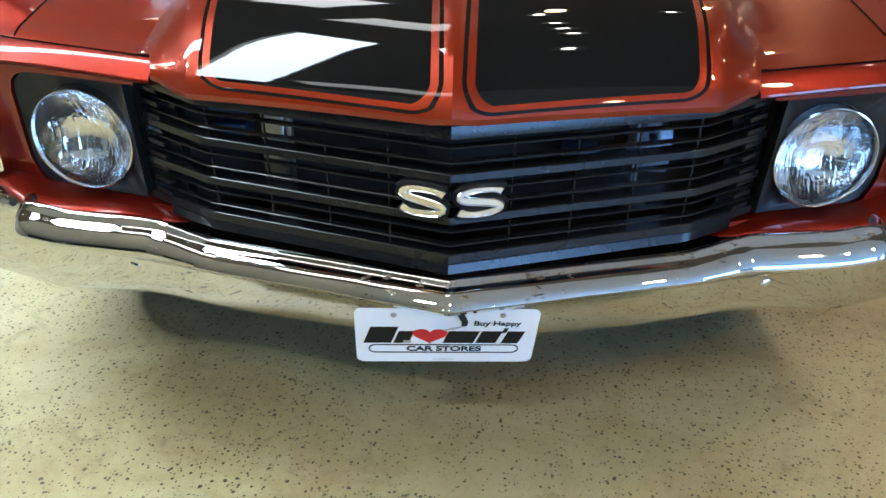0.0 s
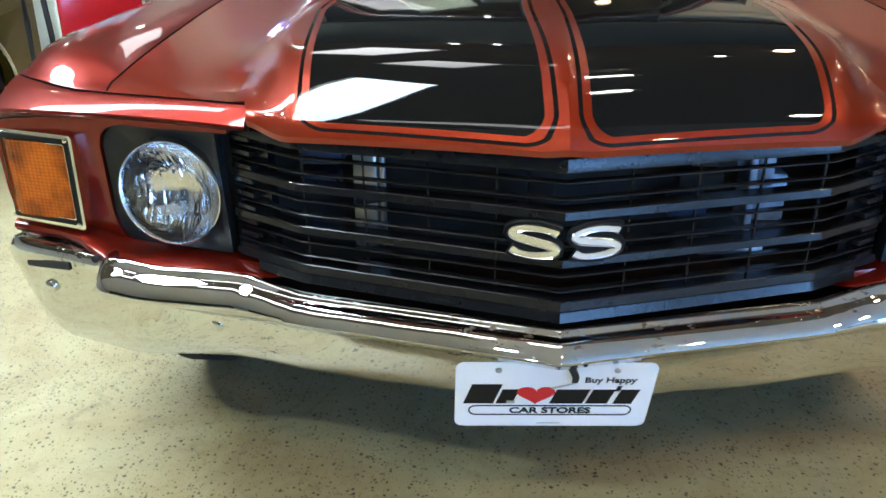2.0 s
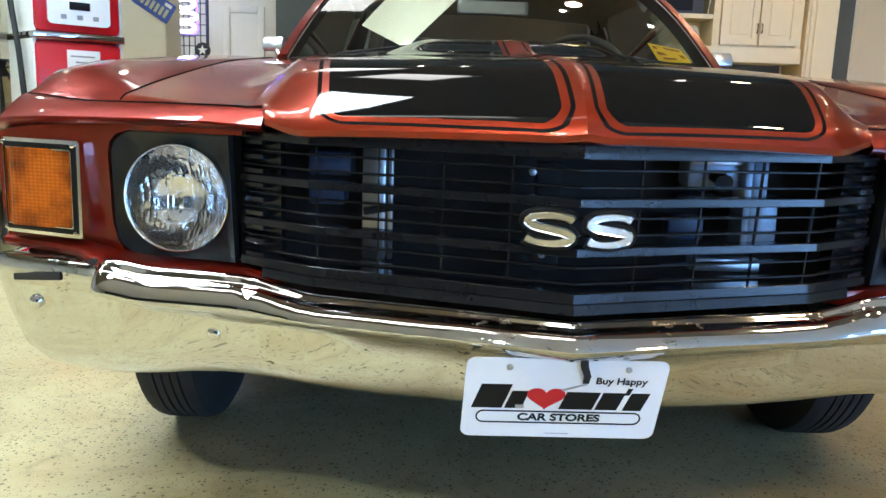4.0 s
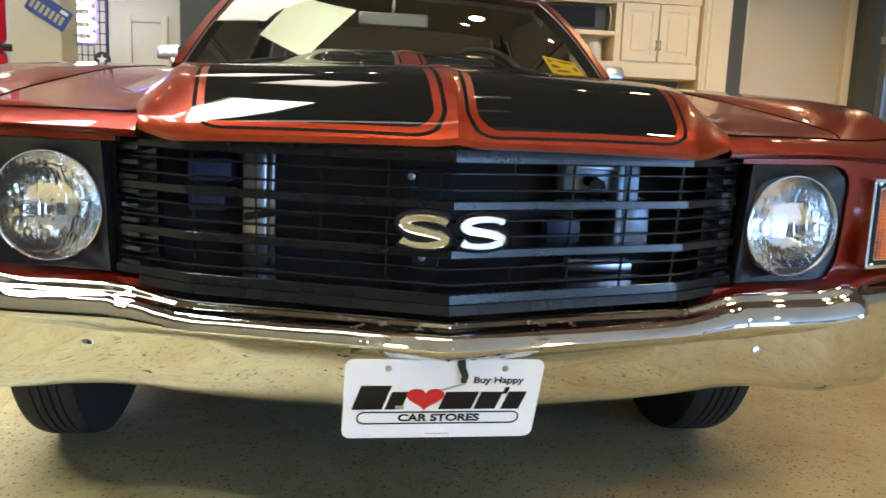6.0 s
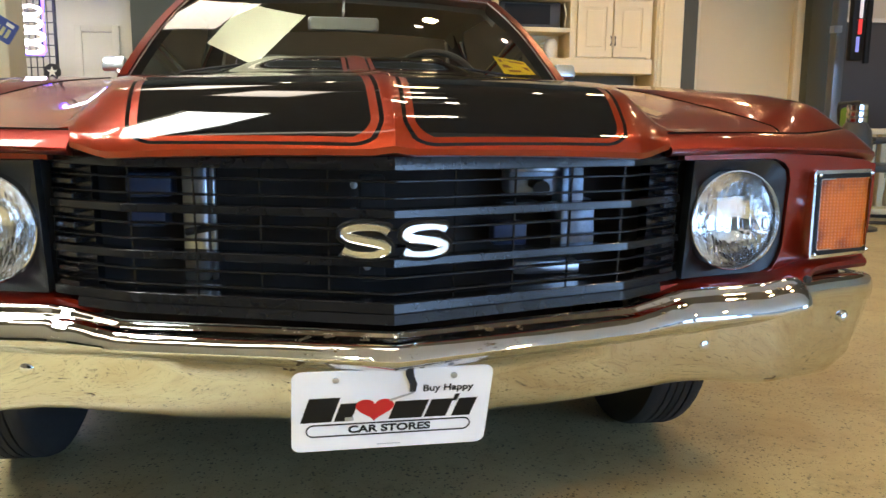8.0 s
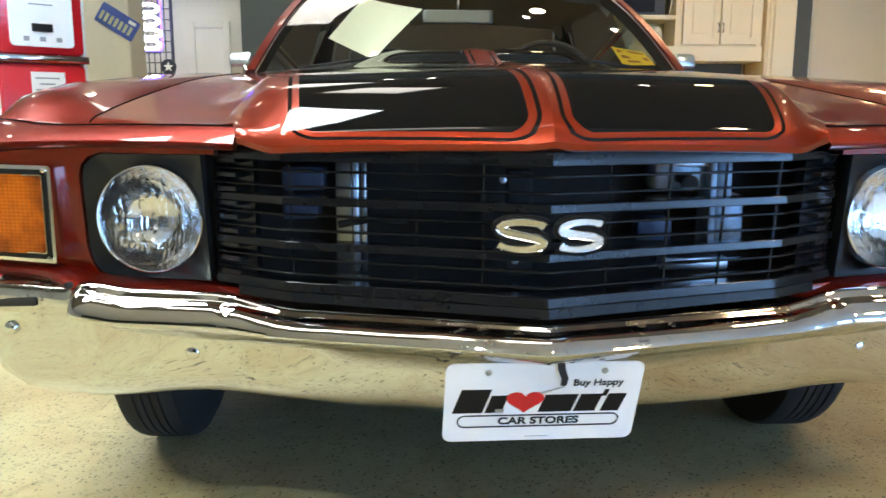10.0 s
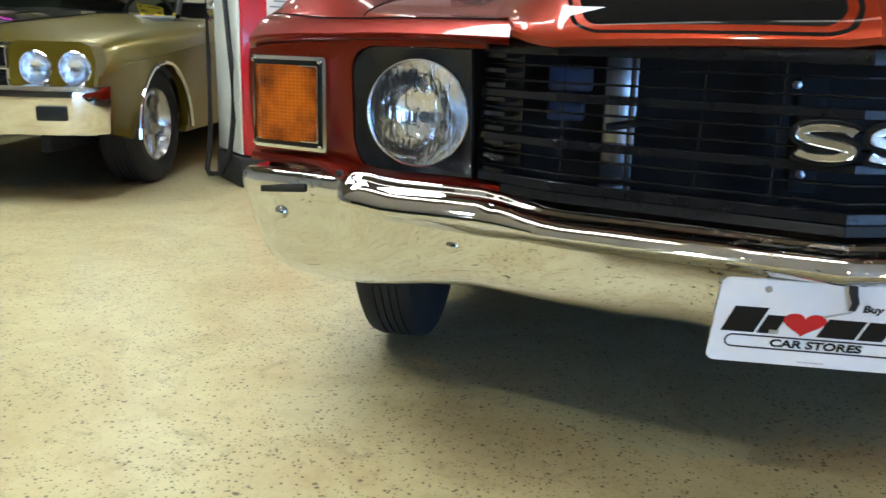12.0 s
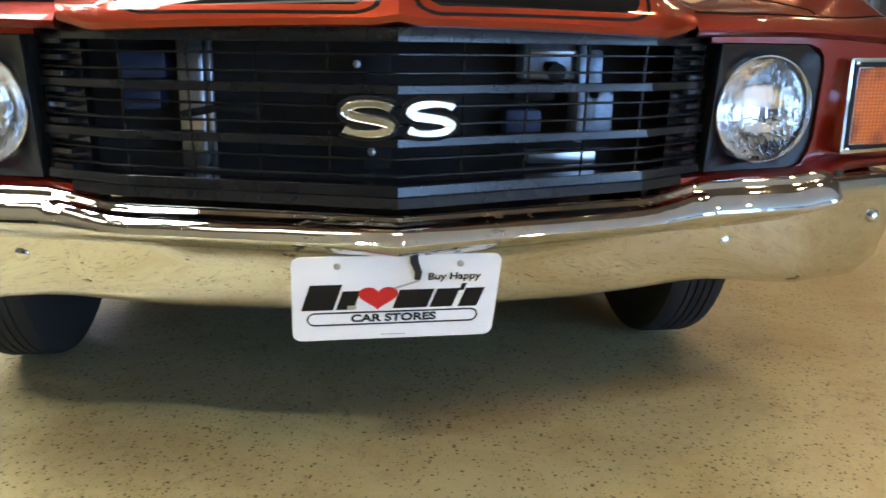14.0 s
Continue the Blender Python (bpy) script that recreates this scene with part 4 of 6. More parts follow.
# outward reach and drop from the top: a bead, a shelf and a rolled edge; and the plain rounded corner
SHELF = ((-0.05, 0.01), (-0.036, 0.001), (-0.0305, -0.001), (-0.027, 0.0), (-0.023, 0.0027), (-0.0195, 0.0065), (-0.0165, 0.0085), (-0.0105, 0.0108), (-0.005, 0.0135), (0.0005, 0.0178), (0.0055, 0.0225), (0.0095, 0.0275), (0.0122, 0.0325), (0.0105, 0.0365), (0.003, 0.0415), (-0.004, 0.05))
CORNER = ((-0.05, 0.006), (-0.04, 0.002), (-0.03, 0.0), (-0.022, 0.0), (-0.015, 0.0015), (-0.01, 0.004), (-0.0065, 0.008), (-0.004, 0.012), (-0.0025, 0.017), (-0.0015, 0.022), (-0.001, 0.028), (-0.001, 0.034), (-0.0014, 0.04), (-0.002, 0.046), (-0.003, 0.052), (-0.0045, 0.06))


def end_reach(x):
    return x + 0.016 * smooth_step(0.8, 0.97, x)


def bumper_row(i, s):
    x, y, zt, zb = BUMP[i]
    zb -= 0.007
    zt += 0.006 * (1 - smooth_step(0.4, 0.5, x)) + 0.006 * smooth_step(0.64, 0.7, x) * (1 - smooth_step(0.72, 0.76, x))
    a, b = BUMP[max(0, i - 1)], BUMP[min(len(BUMP) - 1, i + 1)]
    d = Vector((b[0] - a[0], b[1] - a[1], 0)).normalized() if i else Vector((1, 0, 0))
    n = Vector((d.y, -d.x, 0))  # points out of the bumper
    out = []
    # the stepped upper strip: deeper outwards, its lower lip sweeping up to the top near the end
    e = smooth_step(0.7, 0.76, x)
    k = (1 + 0.35 * smooth_step(0.38, 0.52, x)) * (1 - e) + 0.85 * e
    profile = []
    for (o1, d1), (o2, d2) in zip(SHELF, CORNER):
        profile.append((o1 + (o2 - o1) * e, zt - (d1 + (d2 - d1) * e) * k))
    low = zt - 0.056 * k
    under = 1 - smooth_step(0.14, 0.42, x)  # tucked further back behind the plate
    hollow = smooth_step(0.14, 0.42, x) * (1 - smooth_step(0.52, 0.77, x))  # and below the shelf
    # outside the kink the shelf runs straight across and ends in a blunt nose
    jut = 0.048 * min(1.0, max(0.0, (x - 0.49) / 0.21)) * (1 - smooth_step(0.718, 0.748, x))
    for f, o in ((0.0, -0.0065), (0.28, -0.012), (0.6, -0.0195), (0.84, -0.027)):
        profile.append((o - under * (0.01 + 0.026 * f) - hollow * (0.016 + 0.006 * f), low - (low - zb) * f))
    for up, o in ((0.0105, -0.034), (0.0035, -0.043), (0.0, -0.054), (0.004, -0.08)):
        profile.append((o - under * 0.034 - hollow * 0.02, zb - 0.004 * hollow + up))
    for j, (off, z) in enumerate(profile):
        p = Vector((x, y, 0)) + n * off
        if j < len(SHELF):
            p.y -= jut * (1.0 if j < len(SHELF) - 2 else 0.75 if j < len(SHELF) - 1 else 0.3)
        if j >= len(SHELF) and x < 0.2:
            # the flat recess that the plate hangs in
            p.y = max(p.y, 0.0187 - 0.364 * (z - 0.3385) + 0.01 - 0.2 * max(0.0, x - 0.15))
        out.append((s * end_reach(p.x), p.y, z))
    return out


def apron_y(x, z):
    """Depth of the bumper's lower face."""
    line = []
    for i in range(len(BUMP)):
        face = bumper_row(i, 1)[len(SHELF):]
        for a, b in zip(face, face[1:]):
            if b[2] <= z <= a[2]:
                f = (a[2] - z) / (a[2] - b[2])
                line.append((a[0] + (b[0] - a[0]) * f, a[1] + (b[1] - a[1]) * f))
                break
    return along(line, x)


rows = [bumper_row(i, -1) for i in range(len(BUMP) - 1, 0, -1)] + [bumper_row(i, 1) for i in range(len(BUMP))]
bm = loft(rows)
bmesh.ops.remove_doubles(bm, verts=bm.verts, dist=0.0002)
bumper = part("front_bumper", bm, CHROME, coupe, "wide chrome front bumper with fine rust pits", angle=50)
for s in (-1, 1):
    for x, y, z in ((0.541, apron_y(0.541, 0.384), 0.384), (0.875, 0.257, 0.394)):
        part("bumper_bolt", lathe([(0.012, -0.008), (0.0118, 0.0), (0.0105, 0.0016), (0.0075, 0.003), (0.004, 0.0037), (0.0004, 0.004)], pose(s * end_reach(x), y, z, 84, 0, s * 20), 24), CHROME, bumper, "round chrome bolt head")
    part("bumper_bracket", lathe([(0.006, -0.006), (0.006, 0.003), (0.0005, 0.004)], pose(s * 0.736, 0.16, 0.488, 90), 14), DARK, bumper)
rows = []
for x, y, z in ((-0.912, 0.2755, 0.442), (-0.895, 0.265, 0.4445), (-0.865, 0.2475, 0.449), (-0.835, 0.231, 0.4535), (-0.818, 0.222, 0.456)):
    x = -end_reach(-x)
    rows.append([(x, y - 0.001, z), (x, y - 0.003, z - 0.004), (x, y - 0.003, z - 0.012), (x, y - 0.001, z - 0.015), (x, y + 0.02, z - 0.015), (x, y + 0.02, z)])
part("jack_slot", loft(rows, close_v=True, caps=True), DARK, bumper, "black slot under the bumper's edge")
# dark apron under the bumper
part("apron", loft([[(-0.9, 0.38, 0.36), (0, 0.12, 0.34), (0.9, 0.38, 0.36)], [(-0.85, 0.5, 0.24), (0, 0.45, 0.22), (0.85, 0.5, 0.24)], [(-0.85, 1.6, 0.2), (0, 1.6, 0.2), (0.85, 1.6, 0.2)]]), DARK, coupe, "dark underside")


# badge: two chrome letter shapes
def letter_s(cx, grow=0.0, sink=0.0):
    """A wide S drawn as a ribbon with flared ends; grown and sunk for its dark rim."""
    w, h = 0.0335, 0.0205
    line = []
    for k in range(15):
        a = radians(20 + 235 * k / 14)
        line.append((w * 0.92 * math.cos(a), h * 0.5 + h * 0.44 * math.sin(a)))
    line = [p for p in line]
    low = [(-x, -z) for x, z in line][::-1]
    pts = line[:-1] + [(line[-1][0] * 0.3, line[-1][1] * 0.25), (0.0, 0.0), (-line[-1][0] * 0.3, -line[-1][1] * 0.25)] + low[1:]
    n = len(pts)
    rows = []
    for i, (x, z) in enumerate(pts):
        a, b = pts[max(0, i - 1)], pts[min(n - 1, i + 1)]
        d = Vector((b[0] - a[0], b[1] - a[1])).normalized()
        nrm = Vector((-d.y, d.x))
        e = min(i, n - 1 - i)
        half = grow + 0.0042 + 0.0026 * math.sin(math.pi * i / (n - 1)) + (0.0016 if e < 2 else 0.0)
        p0, p1 = Vector((x, z)) + nrm * half, Vector((x, z)) - nrm * half
        q0, q1 = Vector((x, z)) + nrm * half * 0.55, Vector((x, z)) - nrm * half * 0.55
        m0, m1 = Vector((x, z)) + nrm * half * 0.8, Vector((x, z)) - nrm * half * 0.8
        r = []
        for q, dy in ((p0, 0.004), (p0, -0.003), (m0, -0.005), (q0, -0.0032), (q1, -0.0032), (m1, -0.005), (p1, -0.003), (p1, 0.004)):
            X = cx + q.x + q.y * 0.12
            r.append((X, grille_y(X, 0.591 + q.y) - 0.006 + sink + dy + 0.07 * q.y, 0.591 + q.y))
        rows.append(r)
    return loft(rows, close_v=True, caps=True)


for cx in (-0.0395, 0.044):
    badge = part("grille_badge", letter_s(cx, 0.005, 0.004), INK, grille, "black badge rim round a chrome letter shape", angle=20)
    part("badge_shape", letter_s(cx), BADGE, badge, "bright chrome S shape", angle=20)

# wheels
def wheel_parts(parent, x, y, s, r=0.335, wide=0.21, bright=None):
    m = pose(x, y, r, 0, 90, 0)
    prof = [(r * 0.62, -wide * 0.42), (r * 0.8, -wide * 0.5), (r * 0.93, -wide * 0.47), (r * 0.985, -wide * 0.4), (r, -wide * 0.3)]
    for k in range(5):
        c = -wide * 0.3 + wide * 0.6 * (k + 0.5) / 5
        prof += [(r, c - wide * 0.045), (r * 0.975, c - wide * 0.04), (r * 0.975, c - wide * 0.02), (r, c - wide * 0.015)] if k else [(r, c)]
    prof += [(r, wide * 0.3), (r * 0.985, wide * 0.4), (r * 0.93, wide * 0.47), (r * 0.8, wide * 0.5), (r * 0.62, wide * 0.42)]
    tyre = part("wheel", lathe(prof, m, 48), RUBBER, parent, "black tyre on a bright wheel")
    o = s * wide * 0.42
    rim = part("rim", lathe([(r * 0.63, o), (r * 0.6, o + s * 0.006), (r * 0.56, o - s * 0.01), (r * 0.5, o - s * 0.06), (r * 0.2, o - s * 0.05), (r * 0.18, o - s * 0.01), (0.0005, o)], m, 40), bright or BRIGHT, tyre, "polished rim")
    for k in range(5):
        a = 2 * math.pi * k / 5
        u = Vector((math.cos(a), math.sin(a)))
        t = Vector((-u.y, u.x))
        rows = []
        for rr, hw in ((r * 0.16, 0.03), (r * 0.35, 0.024), (r * 0.57, 0.03)):
            rows.append([m @ Vector((u.x * rr + t.x * c, u.y * rr + t.y * c, o - s * (0.045 - d))) for c, d in ((-hw, 0), (-hw * 0.7, 0.022), (hw * 0.7, 0.022), (hw, 0))])
        part("spoke", loft(rows), ALLOY, tyre)
    return tyre


wheel_parts(coupe, -0.748, 0.79, -1, 0.335, 0.145)
wheel_parts(coupe, 0.683, 0.815, 1, 0.335, 0.145)
for s in (-1, 1):
    wheel_parts(coupe, s * 0.76, 3.69, s, 0.33, 0.2)

# body sides, doors, rear, roof
for s in (-1, 1):
    rows = []
    for y, w in ((1.65, 0.958), (2.4, 0.965), (3.2, 0.965), (4.0, 0.955), (4.6, 0.93), (4.9, 0.88)):
        top = along(((1.65, 0.84), (2.6, 0.86), (3.3, 0.9), (4.2, 0.88), (4.9, 0.83)), y)
        rows.append([(s * 0.76, y, top + 0.028), (s * 0.86, y, top + 0.02), (s * 0.92, y, top), (s * w, y, top - 0.08), (s * w, y, 0.55), (s * (w - 0.02), y, 0.26)])
    part("body_side", loft(rows), ORANGE, coupe, "orange door and quarter panel")
bm = loft([[(-0.88, 4.9, 0.83), (0, 4.97, 0.86), (0.88, 4.9, 0.83)], [(-0.88, 4.93, 0.5), (0, 5.0, 0.5), (0.88, 4.93, 0.5)], [(-0.85, 4.85, 0.3), (0, 4.9, 0.3), (0.85, 4.85, 0.3)]])
part("tail_panel", bm, ORANGE, coupe)
part("deck_lid", loft([[(-0.76, 4.0, 0.905), (0, 4.0, 0.93), (0.76, 4.0, 0.905)], [(-0.8, 4.9, 0.84), (0, 4.97, 0.865), (0.8, 4.9, 0.84)]]), ORANGE, coupe)
roof_rows = []
for y, z, w in ((2.2, 1.245, 0.57), (2.28, 1.275, 0.6), (2.5, 1.3, 0.63), (2.9, 1.31, 0.64), (3.3, 1.29, 0.62), (3.42, 1.265, 0.6)):
    roof_rows.append([(-w - 0.05, y, z - 0.07), (-w, y, z - 0.02), (-w * 0.6, y, z), (0, y, z + 0.012), (w * 0.6, y, z), (w, y, z - 0.02), (w + 0.05, y, z - 0.07)])
part("roof", loft(roof_rows), ORANGE, coupe, "orange roof")
part("headliner", loft([[(x * 0.97, y + 0.03, z - 0.035) for x, y, z in row] for row in roof_rows]), material("headliner_cloth", (0.34, 0.32, 0.24), 0.85, vary=0.1, bump=0.2), coupe, "dark cloth headliner")


def screen_point(u, v):
    """Windshield, u across -1..1, v up 0..1."""
    x = u * (0.715 + (0.578 - 0.715) * v)
    y0 = 1.66 - 0.13 * (1 - u * u)
    y1 = 2.22 - 0.06 * (1 - u * u)
    z0 = 0.89 + 0.05 * (1 - u * u)
    z1 = 1.235 + 0.02 * (1 - u * u)
    return Vector((x, y0 + (y1 - y0) * v, z0 + (z1 - z0) * v + 0.025 * math.sin(math.pi * v)))


screen = part("windshield", loft([[screen_point(-1 + 2 * i / 16, k / 6) for i in range(17)] for k in range(7)]), WINDSHIELD, coupe, "curved windshield glass")
screen.visible_shadow = False
edge = [screen_point(-1, k / 6) for k in range(7)] + [screen_point(-1 + 2 * i / 16, 1) for i in range(1, 17)] + [screen_point(1, 1 - k / 6) for k in range(1, 7)]
part("screen_trim", tube(edge, 0.0022, 6), STEEL, screen, "bright windshield trim")
for s in (-1, 1):
    rows = []
    for k in range(7):
        p = screen_point(s, k / 6)
        rows.append([p + Vector((s * 0.002, 0.0, 0.01)), p + Vector((s * 0.035, 0.015, 0.008)), p + Vector((s * 0.05, 0.05, -0.005)), p + Vector((s * 0.01, 0.07, -0.02))])
    part("pillar", loft(rows, close_v=True, caps=True), ORANGE, coupe, "orange windshield pillar")
    part("pillar_liner", loft([[Vector(p) + Vector((-s * 0.004, 0.012, -0.012)) for p in row[:1] + row[3:]] for row in rows]), DARK, coupe)
    # side and rear pillars, glass
    part("rear_pillar", loft([[(s * 0.62, 3.3, 1.24), (s * 0.6, 3.45, 1.25)], [(s * 0.78, 3.45, 0.93), (s * 0.74, 4.0, 0.92)]]), ORANGE, coupe)
    part("pillar_liner", loft([[(s * 0.61, 3.3, 1.235), (s * 0.59, 3.43, 1.24)], [(s * 0.765, 3.45, 0.93), (s * 0.725, 3.98, 0.92)]]), DARK, coupe)
    g = part("side_glass", loft([[(s * 0.745, 1.75, 0.885), (s * 0.625, 2.3, 1.2)], [(s * 0.77, 3.4, 0.92), (s * 0.64, 3.3, 1.22)]]), SIDE_GLASS, coupe)
    g.visible_shadow = False
g = part("rear_glass", loft([[(-0.7, 3.98, 0.92), (0, 4.02, 0.935), (0.7, 3.98, 0.92)], [(-0.58, 3.44, 1.24), (0, 3.42, 1.26), (0.58, 3.44, 1.24)]]), WINDSHIELD, coupe)
g.visible_shadow = False
# cowl behind the hood
part("cowl", loft([[(x, 1.52 + 0.12 * (x / 0.74) ** 2, hood_z(x, 1.5) - 0.035) for x in (-0.74, -0.5, -0.25, 0, 0.25, 0.5, 0.74)], [(x, 1.6 + 0.12 * (x / 0.74) ** 2, 0.888 + 0.045 * (1 - (x / 0.74) ** 2)) for x in (-0.74, -0.5, -0.25, 0, 0.25, 0.5, 0.74)]]), DARK, coupe, "black cowl panel")
for s, px in ((-1, -0.3), (1, 0.32)):
    part("wiper", tube([(px - 0.24, 1.575 + 0.03 * abs(px - 0.24), 0.922 - 0.06 * (px - 0.24) ** 2), (px, 1.56, 0.935), (px + 0.22, 1.59, 0.927 - 0.06 * (px + 0.22) ** 2)], 0.005, 6), DARK, coupe)

# ---- plate, paper and small parts of the coupe ----
def letters(text, size, m, mat, parent, name="lettering", wide=1.0, shear=0.0, bold=0.0):
    cu = bpy.data.curves.new(name, "FONT")
    cu.body, cu.size, cu.align_x, cu.align_y = text, size, "CENTER", "CENTER"
    cu.extrude, cu.shear, cu.offset = 0.0003, shear, bold
    tmp = bpy.data.objects.new(name, cu)
    me = bpy.data.meshes.new_from_object(tmp)
    bpy.data.objects.remove(tmp)
    me.materials.clear()
    me.materials.append(mat)
    me.transform(m @ Matrix.Diagonal((wide, 1, 1, 1)))
    ob = new(name, me)
    ob.parent = parent
    return ob


def flat(outline, at, mat, parent, name, label="", thick=0.0006):
    """A thin printed shape on a face whose own plane is x, z, lifted towards -y."""
    bm = slab(outline, 1.0, warp=lambda u, v, w: (u, at - thick * (1 - w), v))
    return part(name, bm, mat, parent, label, smooth=False)


plate = thing("front_plate", "white dealer plate with a red heart, hung below the bumper", "plate")
ex = Vector((0.998, 0.06, -0.012)).normalized()
ez = Vector((0.0, -0.342, 0.94))
ez = (ez - ex * ez.dot(ex)).normalized()
ey = ez.cross(ex)
plate.matrix_world = Matrix(((ex.x, ey.x, ez.x, -0.001), (ex.y, ey.y, ez.y, 0.0187), (ex.z, ey.z, ez.z, 0.3385), (0, 0, 0, 1))) @ Matrix.Scale(0.985, 4)
part("plate_sheet", slab(rounded(-0.1475, -0.074, 0.1475, 0.074, 0.014, 6), 0.0016), WHITE_PLATE, plate, "white metal sheet", smooth=False)
for x in (-0.085, 0.088):
    part("screw", lathe([(0.005, 0), (0.0048, 0.002), (0.002, 0.003), (0.0003, 0.003)], pose(x, 0, 0.0585, 90), 14), STEEL, plate, "steel screw")
# dealer mark: slanted black blocks and a heart, then the lettered lines
def slant(x0, x1, z0, z1, k=0.28):
    return [(x0 + k * z0, z0), (x1 + k * z0, z0), (x1 + k * z1, z1), (x0 + k * z1, z1)]


for outline in (slant(-0.13, -0.085, -0.0178, 0.0266), slant(-0.081, -0.056, -0.0178, 0.0148), slant(0.0, 0.05, -0.0178, 0.0148), slant(0.054, 0.087, -0.0178, 0.0148), slant(0.087, 0.094, 0.011, 0.0235), slant(0.096, 0.124, -0.0183, 0.0148)):
    flat(outline, -0.0002, INK, plate, "mark_block")
heart = []
for k in range(36):
    a = 2 * math.pi * k / 36
    heart.append((-0.0265 + 0.00178 * 16 * math.sin(a) ** 3, 0.004 + 0.00142 * (13 * math.cos(a) - 5 * math.cos(2 * a) - 2 * math.cos(3 * a) - math.cos(4 * a))))
flat(heart, -0.0006, HEART_RED, plate, "heart", "red heart")
flat(slant(-0.07, -0.057, -0.017, -0.0105, 0.0), -0.0008, STEEL, plate, "arrow_tail")
flat([(-0.004, 0.0165), (0.03, 0.029), (0.031, 0.032), (-0.005, 0.02)], -0.001, STEEL, plate, "arrow_shaft", "grey arrow through the heart")
pill = rounded(-0.127, -0.0465, 0.122, -0.0225, 0.0119, 8)
pill_in = rounded(-0.1248, -0.0443, 0.1198, -0.0247, 0.0097, 8)
part("pill_outline", slab(pill, 1.0, [pill_in], warp=lambda u, v, w: (u, -0.0008 * (1 - w), v)), INK, plate, smooth=False)
face = lambda x, z, dy=-0.0008: Matrix.Translation((x, dy, z)) @ pose(0, 0, 0, 90)
letters("CAR STORES", 0.0185, face(-0.0025, -0.0347), INK, plate, wide=1.18, bold=0.0006)
letters("Buy Happy", 0.0165, face(0.081, 0.0365), INK, plate, wide=1.06, bold=0.0003)
part("small_print", box((-0.02, -0.0009, -0.0665), (0.016, -0.0002, -0.0655)), STEEL, plate, smooth=False)
part("strap", loft([[(0.014, 0.002, 0.08), (0.026, 0.002, 0.08)], [(0.015, -0.006, 0.066), (0.027, -0.006, 0.066)], [(0.022, -0.007, 0.05), (0.033, -0.007, 0.05)], [(0.023, -0.004, 0.034), (0.032, -0.004, 0.034)]]), RUBBER, plate, "black strap hanging over the plate")

# cabin
SEAT = material("black_vinyl", (0.05, 0.048, 0.042), 0.45, vary=0.2, bump=0.2, bump_scale=150)
PAPER = material("cream_paper", (0.88, 0.85, 0.68), 0.6, vary=0.05, scale=20)
YELLOW = material("yellow_card", (0.8, 0.55, 0.02), 0.5, vary=0.05, scale=30)
dash = []
for y, z in ((1.62, 0.885), (1.8, 0.9), (2.0, 0.885), (2.05, 0.86), (2.03, 0.7)):
    dash.append([(x, y - 0.1 * (1 - (x / 0.72) ** 2) * (1 if y < 1.7 else 0.2), z + 0.012 * (1 - (x / 0.72) ** 2)) for x in (-0.7, -0.5, -0.25, 0, 0.25, 0.5, 0.7)])
part("dashboard", loft(dash), SEAT, coupe, "black padded dashboard")
for x in (-0.36, 0.36):
    rows = []
    for z, w, y, t in ((0.5, 0.27, 2.62, 0.1), (0.75, 0.27, 2.72, 0.11), (0.9, 0.25, 2.78, 0.1), (0.95, 0.2, 2.8, 0.07), (0.965, 0.12, 2.81, 0.03)):
        rows.append([(x - w, y, z), (x - w * 0.9, y - t, z), (x, y - t * 1.1, z), (x + w * 0.9, y - t, z), (x + w, y, z), (x, y + t * 0.6, z)])
    seat = part("front_seat", loft(rows, close_v=True, caps=True), SEAT, coupe, "black vinyl bucket seat")
    part("head_rest", box((x - 0.13, 2.76, 0.95), (x + 0.13, 2.86, 1.06), 0.035), SEAT, seat)
part("rear_seat", box((-0.66, 3.4, 0.4), (0.66, 3.62, 0.9), 0.05), SEAT, coupe)
part("cabin_floor", box((-0.72, 1.7, 0.28), (0.72, 3.9, 0.3)), SEAT, coupe)
part("parcel_shelf", box((-0.7, 3.55, 0.89), (0.7, 4.0, 0.9)), SEAT, coupe)
ring = [(0.36 + 0.19 * math.cos(a * math.pi / 16), 2.2 + 0.05 * math.sin(a * math.pi / 16), 0.87 + 0.17 * math.sin(a * math.pi / 16)) for a in range(32)]
wheel_ = part("steering_wheel", tube(ring, 0.013, 8, closed=True), SEAT, coupe, "black steering wheel")
part("wheel_hub", tube([(0.36, 2.05, 0.82), (0.36, 2.19, 0.865)], [0.03, 0.045], 14), SEAT, wheel_)
for a in (0.2, 1.57 * 2 - 0.2, 4.7):
    part("wheel_spoke", tube([(0.36, 2.19, 0.865), (0.36 + 0.185 * math.cos(a), 2.2 + 0.05 * math.sin(a), 0.87 + 0.165 * math.sin(a))], 0.011, 6), STEEL, wheel_)
mirror_ = part("rear_mirror", box((-0.148, 2.19, 1.108), (0.133, 2.215, 1.163), 0.012), STEEL, coupe, "grey rear-view mirror")
part("mirror_glass", slab(rounded(-0.135, 1.114, 0.12, 1.157, 0.012, 4), 1, warp=lambda u, v, w: (u, 2.188 + 0.002 * w, v)), material("mirror_back", (0.4, 0.4, 0.35), 0.4, vary=0.1), mirror_)
part("mirror_stem", tube([(-0.01, 2.2, 1.14), (-0.008, 2.19, 1.18), (-0.005, 2.2, 1.25)], 0.007, 8), STEEL, mirror_)
card = thing("window_sticker", "large cream paper price sheet behind the windshield", "paper")
rows = []
